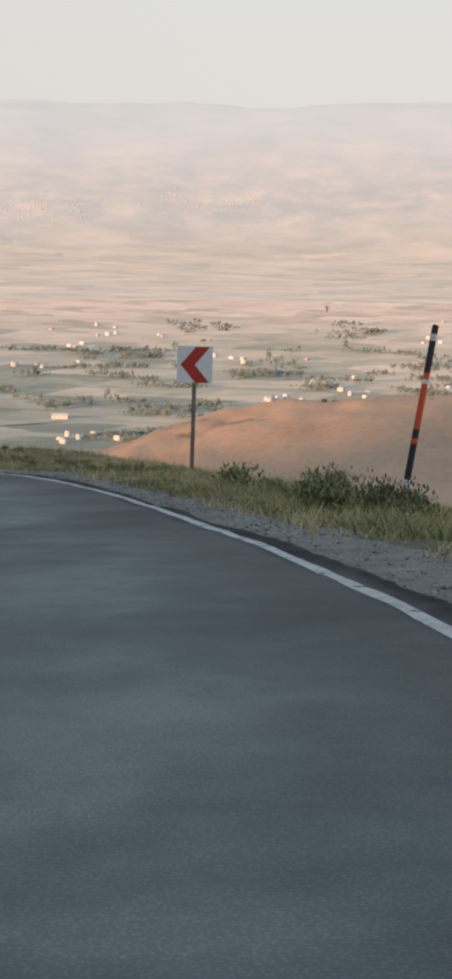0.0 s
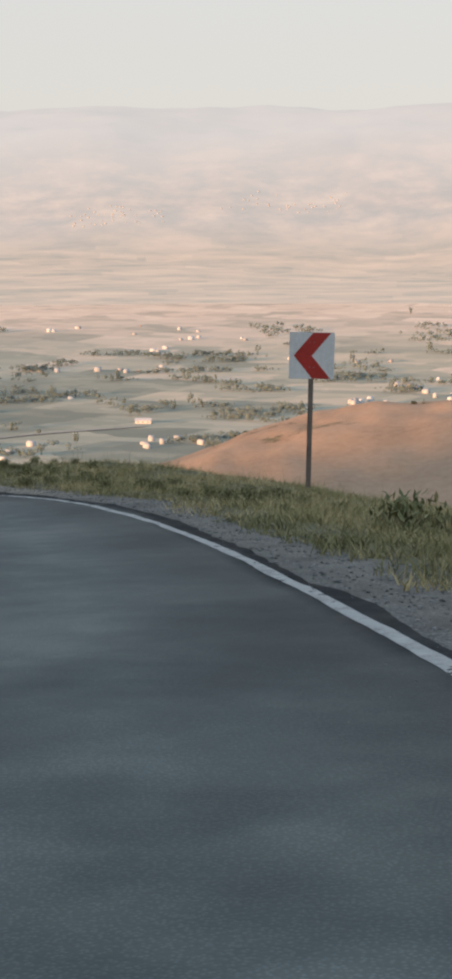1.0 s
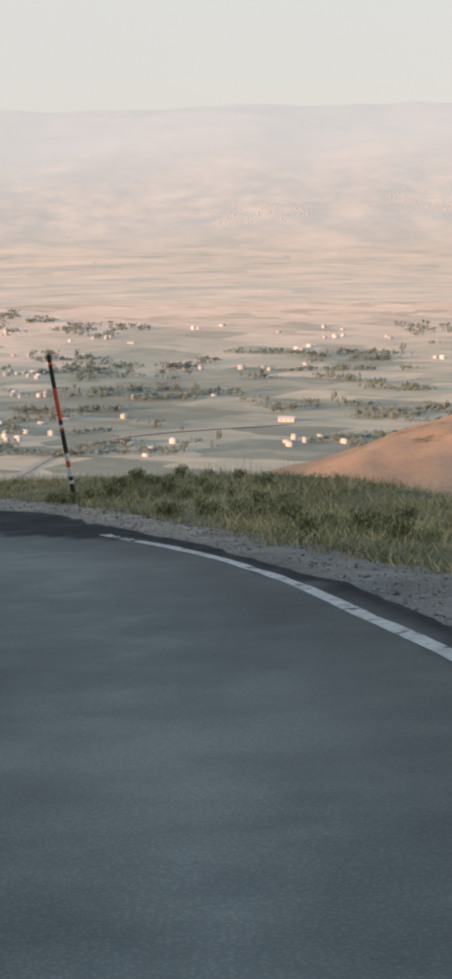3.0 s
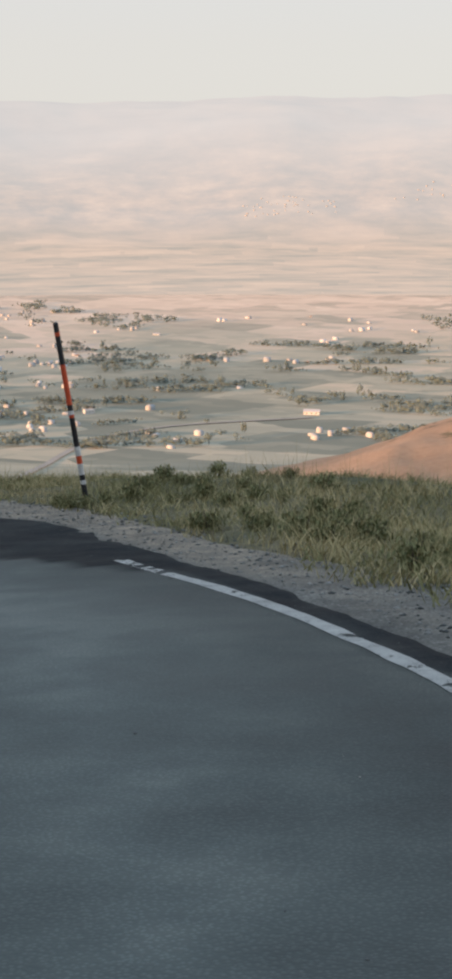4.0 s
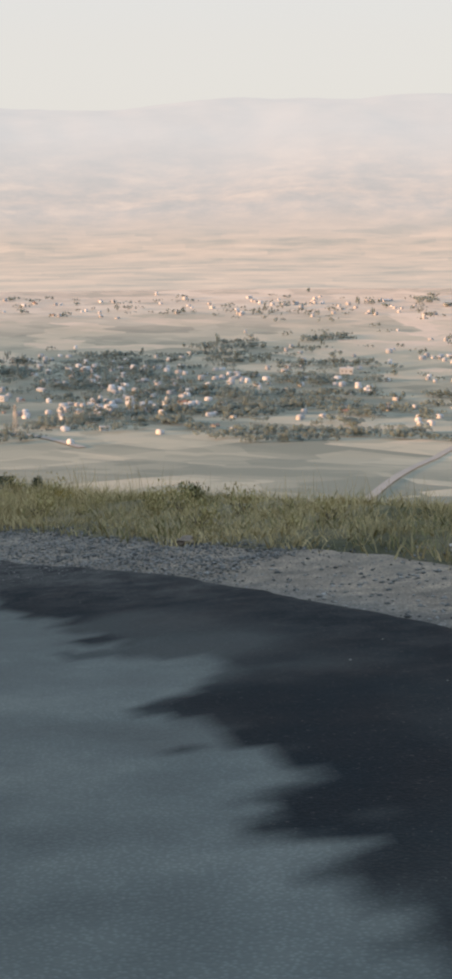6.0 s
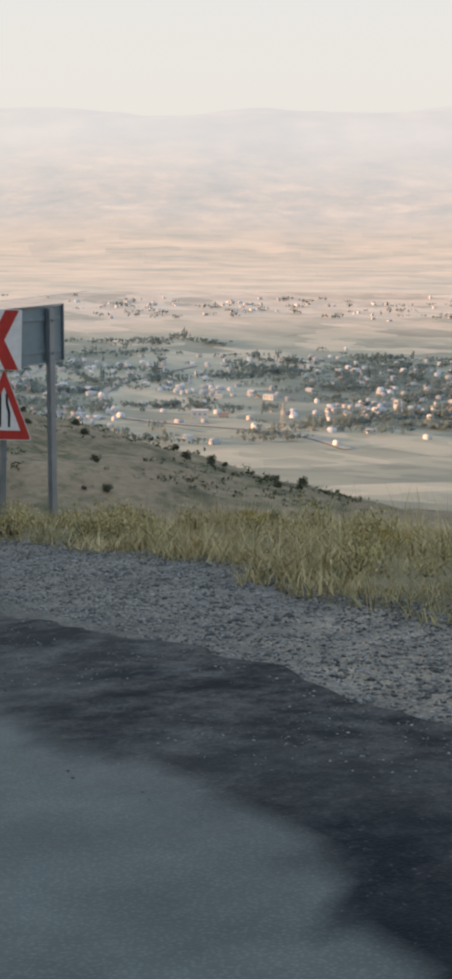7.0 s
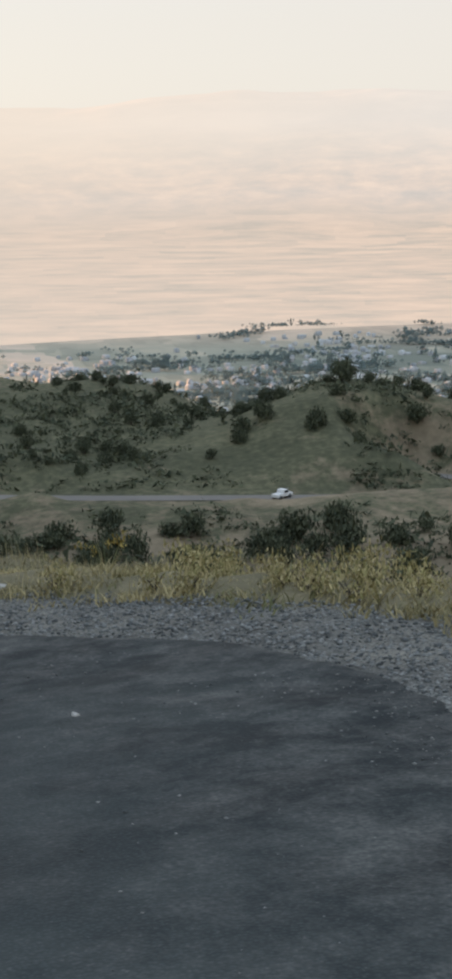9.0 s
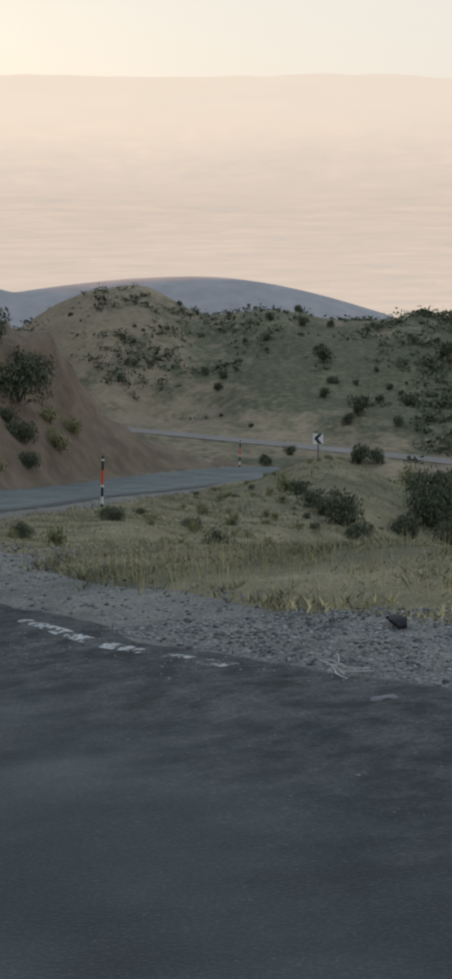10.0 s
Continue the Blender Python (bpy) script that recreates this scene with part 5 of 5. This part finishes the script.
# bearing and distance from, to; how many; size from, to
for a0, a1, r0, r1, count, s0, s1, seed in ((29, 55, 280, 385, 52, 0.4, 1.2, 1), (53, 66, 325, 372, 46, 1.0, 2.1, 2), (54, 79, 214, 250, 44, 1.3, 2.6, 3),
                                            (64, 76, 310, 425, 44, 0.5, 1.5, 4), (76, 97, 300, 445, 46, 0.4, 1.2, 5), (66, 84, 318, 400, 14, 1.2, 2.2, 8), (79, 90, 190, 290, 14, 1.0, 1.8, 6),
                                            (-12, 2, 320, 380, 6, 0.4, 0.8, 7)):
    made = 0
    local = np.random.default_rng(seed)
    while made < count:
        x, y = out_at(float(local.uniform(a0, a1)), float(local.uniform(r0, r1)))
        off, _ = to_line(np.array([x]), np.array([y]), lower)
        if abs(off[0]) < 6 or seed != 3 and waves(np.array([x]), np.array([y]), 38, 130 + seed, 2)[0] < float(local.uniform(-0.5, 0.45)):
            continue
        copy_thing(KINDS[int(local.integers(3))], place(x, y, 0.15, float(local.uniform(0, 6)), float(local.uniform(s0, s1))))
        made += 1


def scrub(name, areas, label):
    """Low scrub on the hills: tufts of small leaves, too many to count, in one mesh."""
    local = np.random.default_rng(77)
    spots = []
    for a0, a1, r0, r1, count, size in areas:
        az, r = np.radians(local.uniform(a0, a1, count * 3)), local.uniform(r0, r1, count * 3)
        x, y = HUB[0] - r * np.sin(az), HUB[1] + r * np.cos(az)
        band = np.abs(to_line(x, y, lower)[0]) > 5
        keep = band & (waves(x, y, 26, 133, 3) + 0.5 * waves(x, y, 9, 134, 2) > local.uniform(-0.4, 0.7, len(x)))
        spots.append(np.stack([x[keep][:count], y[keep][:count], np.full(min(count, int(keep.sum())), size)], 1))
    s = np.concatenate(spots)
    n, leaf = len(s), 16
    wide = s[:, 2] * (0.4 + 1.1 * local.random(n) ** 2)
    p = local.normal(size=(n, leaf, 3)) * np.array([0.42, 0.42, 0.22]) * wide[:, None, None]
    p[..., 2] = np.abs(p[..., 2]) * 1.3
    p += np.stack([s[:, 0], s[:, 1], land(s[:, 0].copy(), s[:, 1].copy())], 1)[:, None]
    v = p[:, :, None] + local.normal(size=(n, leaf, 3, 3)) * 0.17 * wide[:, None, None, None]
    ob = sheet(name, v.reshape(-1, 3), np.arange(n * leaf * 3).reshape(-1, 3), BUSH, smooth=False)
    return tagged(ob, label, "scrub", kind="stuff")


scrub("hillside_scrub", ((29, 56, 290, 400, 500, 1.5), (54, 80, 212, 262, 500, 2.0), (56, 80, 300, 450, 2200, 2.1), (78, 92, 345, 450, 800, 1.9), (90, 98, 320, 450, 260, 1.4), (-12, 3, 320, 380, 50, 0.9)), "low dark scrub dotted over the hillsides")
# shrubs on the mound and on the cut bank of the lower leg
SHRUBS = [make_bush(2.6, 1.9, 0.085, 1500, 12, BUSH, "shrub", "dense dark green shrub on the spur", "shrub", "spur shrubs", place(-94.9, 55.6, 0.1)),
          make_bush(2.2, 1.3, 0.075, 1200, 10, BUSH, "shrub", "low dark green shrub on the spur", "shrub", "spur shrubs", place(-90.9, 54.1, 0.1)),
          make_bush(2.4, 1.6, 0.08, 1100, 9, WEED, "shrub", "olive green shrub on the spur", "shrub", "spur shrubs", place(-98.9, 57.6, 0.1))]
for x, y, s in ((-104, 33.2, 0.6), (-107, 32.2, 0.8), (-109.5, 34.6, 0.6), (-110, 31, 0.9), (-113, 33, 0.8), (-118.5, 35.2, 0.7), (-114, 30.2, 1.1), (-121, 31, 1.2),
                (-98.9, 49, 0.6), (-95.9, 49.4, 0.65), (-92.9, 49.8, 0.75), (-89.9, 50.1, 0.75), (-86.9, 50.5, 0.8), (-83.9, 50.9, 0.8), (-90.9, 51, 0.65), (-102.9, 56.2, 0.8), (-98.9, 56.8, 1.1), 
        (-95.9, 56.6, 1.1), (-93.9, 57.4, 1.2), (-100.9, 58.6, 1), (-96.9, 58.6, 1.2), (-91.9, 56.4, 1), (-105.9, 58.6, 0.9), (-87.9, 55.4, 0.9), (-121.9, 33.6, 1.3), (-115.9, 33.6, 1.5), 
        (-120.9, 36.6, 0.7), (-115.9, 35.8, 0.8), (-111.9, 34, 0.8), (-116.9, 31.1, 1.2), (-81.9, 51.1, 0.6), (-102.9, 62.1, 1.4), (-105.9, 63.6, 1.3), (-98.9, 61.1, 1.3), (-95.9, 61.4, 1.4), 
        (-100.9, 63.6, 1.4), (-92.9, 59.6, 1.3)):
    copy_thing(SHRUBS[int(rng.integers(3))], place(x, y, 0.12, float(rng.uniform(0, 6)), s))
for k in range(150):
    x, y = float(rng.uniform(-114, -40)), float(rng.uniform(39.6, 57.6))
    g = float(to_line(np.array([x]), np.array([y]), gravel_edge)[0][0])
    d = float(to_line(np.array([x]), np.array([y]), brow)[0][0])
    if g > 0.8 and d < 1.5 and k % 3 == 0:
        copy_thing(SHRUBS[k % 2], place(x, y, 0.04, float(rng.uniform(0, 6)), float(rng.uniform(0.12, 0.30))))
    elif g > 0.8 and d < 1.5:
        copy_thing(weed, place(x, y, 0.02, float(rng.uniform(0, 6)), float(rng.uniform(0.8, 2.0))))


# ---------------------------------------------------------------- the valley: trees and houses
# paler than near leaves: distance haze is put into the crown colour
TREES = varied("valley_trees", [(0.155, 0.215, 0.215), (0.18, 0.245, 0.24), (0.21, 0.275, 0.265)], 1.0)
TREES.node_tree.nodes["Principled BSDF"].inputs["Alpha"].default_value = 0.40      # see-through crowns, softened into the fields as haze would do


def town(az, r):
    """How built-up the valley is at a bearing and distance."""
    t = ease(az, 15, 29) * ease(r, 1380, 1540) * (1 - ease(r, 1900, 2300)) * (1 - ease(az, 72, 80))
    far = 0.3 * (1 - ease(az, 34, 46)) * ease(az, 12, 17) * ease(r, 2550, 2640) * (1 - ease(r, 2800, 2950))
    few = 0.10 * ease(r, 1350, 1500) * (1 - ease(r, 2500, 2900)) * (1 - ease(az, 15, 29))
    return t + far + few


def scatter(count, seed, size, cut, west=1.0):
    local = np.random.default_rng(seed)
    az, r = local.uniform(-10, 100, count), np.sqrt(local.uniform(1350**2, 2950**2, count))
    x, y = HUB[0] - r * np.sin(np.radians(az)), HUB[1] + r * np.cos(np.radians(az))
    far_west = 1 - ease(az, 60, 68) * ease(r, 1850, 2050)
    w = far_west * town(az, r) * np.clip(0.40 + 1.9 * waves(x, y, size * 0.6, 140, 3), 0.14, 2.0)
    w = np.where(az < 17, town(az, r) * (waves(x, y, 90, seed + 3, 2) > 0.62) * 7, w)
    keep = local.random(count) < w * cut * (1 + (west - 1) * ease(az, 40, 52))
    return x[keep], y[keep]


def hedge_rows(count, seed, az0, az1, r0, r1):
    """Trees in rows along field borders and lanes, mostly across the line of sight."""
    local = np.random.default_rng(seed)
    xs, ys = [], []
    for _ in range(count):
        az, r = float(local.uniform(az0, az1)), float(local.uniform(r0, r1))
        cx, cy = out_at(az, r)
        turn = radians(az) + float(local.normal(0, 0.35))
        n = int(local.integers(3, 20))
        at = np.cumsum(local.uniform(3, 11, n)) - 4 * n
        off = local.normal(0, 3.0, n)
        xs.append(cx + at * math.cos(turn) - off * math.sin(turn))
        ys.append(cy + at * math.sin(turn) + off * math.cos(turn))
    return np.concatenate(xs), np.concatenate(ys)


def valley_trees():
    x, y = scatter(50000, 141, 130, 0.26, 0.65)
    rows = [hedge_rows(80, 143, -12, 24, 1380, 2300), hedge_rows(120, 145, 18, 66, 1380, 2320), hedge_rows(40, 147, 50, 74, 1000, 1900)]
    x, y = np.concatenate([x] + [q[0] for q in rows]), np.concatenate([y] + [q[1] for q in rows])
    z = land(x, y)
    n = len(x)
    base = np.array([(1, 0, 0), (-1, 0, 0), (0, 1, 0), (0, -1, 0), (0, 0, 1), (0, 0, -1)], float)
    tri = np.array([(0, 2, 4), (2, 1, 4), (1, 3, 4), (3, 0, 4), (2, 0, 5), (1, 2, 5), (3, 1, 5), (0, 3, 5)])
    local = np.random.default_rng(5)
    high = 4.5 + 6.5 * local.random(n) ** 1.6
    poplar = local.random(n) < 0.10
    high = np.where(poplar, high * 1.7, high)
    wide = np.where(poplar, 0.17, 0.55) * high
    lumps = 9
    c = local.normal(size=(n, lumps, 3)) * (wide * 0.42)[:, None, None]
    # clumps run on across the slope as hedges and rows
    turn = np.arctan2(HUB[0] - x, y - HUB[1])
    along = local.normal(size=(n, lumps)) * np.where(poplar, 0.6, 1.0 + 1.6 * local.random(n))[:, None] * wide[:, None] * 0.8
    c[..., 0] += along * np.cos(turn)[:, None]
    c[..., 1] += along * np.sin(turn)[:, None]
    c[..., 2] = high[:, None] * (0.30 + 0.55 * local.random((n, lumps)))
    rad = wide[:, None] * (0.42 + 0.40 * local.random((n, lumps)))
    v = base[None, None] * (0.65 + 0.6 * local.random((n, lumps, 6, 1))) * rad[..., None, None]
    v[..., 2] *= np.where(poplar, 2.2, 0.8)[:, None, None]
    v = v + c[:, :, None] + np.stack([x, y, z], 1)[:, None, None]
    f = (np.arange(n * lumps)[:, None, None] * 6 + tri[None]).reshape(-1, 3)
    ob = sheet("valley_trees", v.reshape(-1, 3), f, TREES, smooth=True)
    return tagged(ob, "many small trees between the fields and houses", "trees", kind="stuff")


valley_trees()
WALLS = [plain("cream_wall", (0.46, 0.44, 0.40), 0.9, 0, 0.08, 0.5), plain("grey_wall", (0.36, 0.355, 0.34), 0.9, 0, 0.08, 0.5), plain("white_wall", (0.50, 0.53, 0.53), 0.9, 0, 0.05, 0.5)]
ROOFS = [plain("rusty_roof", (0.33, 0.20, 0.15), 0.8, 0, 0.15, 0.4), plain("tin_roof", (0.50, 0.50, 0.50), 0.5, 0.2, 0.1, 0.4), plain("pale_roof", (0.58, 0.54, 0.50), 0.8, 0, 0.1, 0.4)]
PANE = plain("dark_pane", (0.06, 0.07, 0.08), 0.3, 0, 0.1, 1)


def make_house(w, d, h, gable, wall, roof, label, m):
    ob = empty("house", m, label, "house", "valley houses")
    bm = bmesh.new()
    box(bm, (w, d, h), (0, 0, h / 2 - 0.4))
    walls = part("wall", bm, wall, ob)
    bm = bmesh.new()
    if gable:
        e = 0.5
        a = [bm.verts.new((s * (w / 2 + e), t, zz)) for s in (-1, 1) for t, zz in ((-d / 2 - e, h - 0.5), (0, h - 0.5 + d * 0.26), (d / 2 + e, h - 0.5), (0, h - 0.7))]
        for f in ((0, 1, 5, 4), (1, 2, 6, 5), (2, 3, 7, 6), (3, 0, 4, 7), (0, 3, 2, 1), (4, 5, 6, 7)):
            bm.faces.new([a[k] for k in f])
        bmesh.ops.recalc_face_normals(bm, faces=bm.faces)
    else:
        box(bm, (w + 0.6, d + 0.6, 0.35), (0, 0, h - 0.25))
    part("roof", bm, roof, ob)
    for s in (-1, 1):
        for k in range(3):
            bm = bmesh.new()
            box(bm, (1.2, 0.1, 1.3), ((k - 1) * w * 0.3, s * (d / 2 + 0.02), h * 0.5))
            part("window", bm, PANE, walls)
    return ob


HOUSES = [make_house(11, 8, 3.6, True, WALLS[0], ROOFS[0], "cream house with a rusty roof in the valley", place(*out_at(26, 1700))),
          make_house(14, 9, 6.5, False, WALLS[2], ROOFS[2], "white flat-roofed house in the valley", place(*out_at(33, 1750))),
          make_house(10, 9, 6.0, True, WALLS[1], ROOFS[1], "grey house with a tin roof in the valley", place(*out_at(40, 1800))),
          make_house(18, 9, 4.2, True, WALLS[2], ROOFS[1], "long white farm building with a tin roof", place(*out_at(6, 1650)))]
hx, hy = scatter(4200, 151, 180, 0.12)
for x, y in list(zip(hx, hy))[:290]:
    copy_thing(HOUSES[int(rng.integers(4))], place(float(x), float(y), 0.2, float(rng.uniform(0, 6)), float(rng.uniform(0.45, 0.85))))


def far_houses():
    """The rest of the village: walls and roofs too small to tell apart."""
    x, y = scatter(40000, 161, 140, 0.21, 1.7)
    local = np.random.default_rng(9)
    n = len(x)
    z = land(x, y)
    w, d, h = local.uniform(4, 10, n), local.uniform(4, 7, n), local.uniform(2.2, 5.0, n)
    a = local.uniform(0, 6.3, n)
    corner = np.array([(-1, -1, 0), (1, -1, 0), (1, 1, 0), (-1, 1, 0), (-1, -1, 1), (1, -1, 1), (1, 1, 1), (-1, 1, 1), (-1, 0, 1.35), (1, 0, 1.35)], float)
    v = corner[None] * np.stack([w / 2, d / 2, h], 1)[:, None]
    c, s = np.cos(a)[:, None], np.sin(a)[:, None]
    v = np.stack([v[..., 0] * c - v[..., 1] * s + x[:, None], v[..., 0] * s + v[..., 1] * c + y[:, None], v[..., 2] + z[:, None] - 0.3], -1).reshape(-1, 3)
    k = np.arange(n)[:, None] * 10
    faces = []
    for f in ((0, 1, 5, 4), (1, 2, 6, 5), (2, 3, 7, 6), (3, 0, 4, 7), (4, 5, 9, 8), (6, 7, 8, 9)):
        faces += [k + [f[0], f[1], f[2]], k + [f[0], f[2], f[3]]]
    faces = np.concatenate(faces + [k + [5, 6, 9], k + [7, 4, 8]])
    mat = varied("village_walls", [(0.34, 0.36, 0.375), (0.42, 0.44, 0.45), (0.50, 0.52, 0.53), (0.62, 0.65, 0.66), (0.42, 0.40, 0.38)], 0.9)
    ob = sheet("village_houses", v, faces, mat, smooth=False)
    return tagged(ob, "many small pale houses of a valley town", "houses", kind="stuff")


far_houses()


def foothill_village(az0, az1, r0, r1, count, seed):
    """A village at the foot of the mountains: pale boxes, joined."""
    local = np.random.default_rng(seed)
    az, r = np.radians(local.uniform(az0, az1, count)), local.uniform(r0, r1, count)
    x, y = HUB[0] - r * np.sin(az), HUB[1] + r * np.cos(az)
    size = np.stack([local.uniform(1.2, 3.2, count), local.uniform(1.2, 2.5, count), local.uniform(1.8, 3.2, count)], 1)
    corner = np.array([(-1, -1, 0), (1, -1, 0), (1, 1, 0), (-1, 1, 0), (-1, -1, 1), (1, -1, 1), (1, 1, 1), (-1, 1, 1)], float)
    v = corner[None] * size[:, None] + np.stack([x, y, land(x, y) - 1.0], 1)[:, None]
    k = np.arange(count)[:, None] * 8
    faces = np.concatenate([k + list(f) for f in ((0, 1, 5, 4), (1, 2, 6, 5), (2, 3, 7, 6), (3, 0, 4, 7), (4, 5, 6, 7))])
    ob = sheet("foothill_village", v.reshape(-1, 3), faces, WALLS[1], smooth=False)
    return tagged(ob, "far pale village at the foot of the mountains", "houses", kind="stuff")


foothill_village(5.2, 9.0, 3920, 4020, 46, 19)
foothill_village(-1.6, 3.2, 4000, 4100, 40, 20)


def valley_road(points, wide, label):
    line = smooth_line(points, 12.0)
    _, right = frame_of(line)
    across = np.linspace(-wide / 2, wide / 2, 3)
    p = line[:, None, :2] + right[:, None, :] * across[None, :, None]
    x, y = p[..., 0].ravel(), p[..., 1].ravel()
    z = np.repeat(land(line[:, 0].copy(), line[:, 1].copy()), 3) + 0.9
    ob = sheet("valley_road", np.stack([x, y, z], 1).tolist(), grid_faces(len(line), 3), PALE_ROAD)
    return tagged(ob, label, "road", kind="structure")


PALE_ROAD = plain("pale_road", (0.31, 0.30, 0.27), 0.9, 0.0, 0.1, 0.2)
valley_road([(-330, 960), (-363, 1141), (-379, 1298), (-377, 1420), (-358, 1494), (-308, 1566), (-180, 1650)], 7, "grey road bending across the valley floor")
valley_road([(-700, 1230), (-805, 1287), (-968, 1276), (-1062, 1319), (-1180, 1480), (-1210, 1700)], 9, "pale road leading into the town")
for x, y, turn, size, kind in ((-669, 1864, 0.3, 1.25, 1), (-947, 1337, 0.62, 1.3, 1), (-925, 1350, 0.62, 1.0, 0)):
    copy_thing(HOUSES[kind], place(x, y, 0.2, turn, size))


def build_mast(x, y, tall):
    """A lattice mast on the valley floor."""
    ob = empty("lattice_mast", place(x, y, 0.1), "pale steel lattice mast standing in the valley", "mast")
    legs = [(-1, -1), (1, -1), (1, 1), (-1, 1)]
    at = lambda k, z: Vector((legs[k % 4][0] * (2.4 - 1.9 * z / tall), legs[k % 4][1] * (2.4 - 1.9 * z / tall), z))

    def rod(bm, a, b, r):
        d = b - a
        bmesh.ops.create_cone(bm, cap_ends=False, segments=4, radius1=r, radius2=r, depth=d.length,
                              matrix=Matrix.Translation((a + b) / 2) @ d.to_track_quat("Z", "Y").to_matrix().to_4x4())

    for k in range(4):
        bm = bmesh.new()
        rod(bm, at(k, 0), at(k, tall), 0.22)
        part("leg", bm, ZINC, ob)
    bm = bmesh.new()
    for j in range(7):
        z0, z1 = tall * j / 7, tall * (j + 1) / 7
        for k in range(4):
            rod(bm, at(k, z0), at(k + 1, z1), 0.12)
    part("bracing", bm, ZINC, ob)
    for z in (tall * 0.78, tall * 0.92):
        bm = bmesh.new()
        rod(bm, Vector((-6, 0, z)), Vector((6, 0, z)), 0.2)
        part("cross_arm", bm, ZINC, ob)


build_mast(-812, 1292, 29)
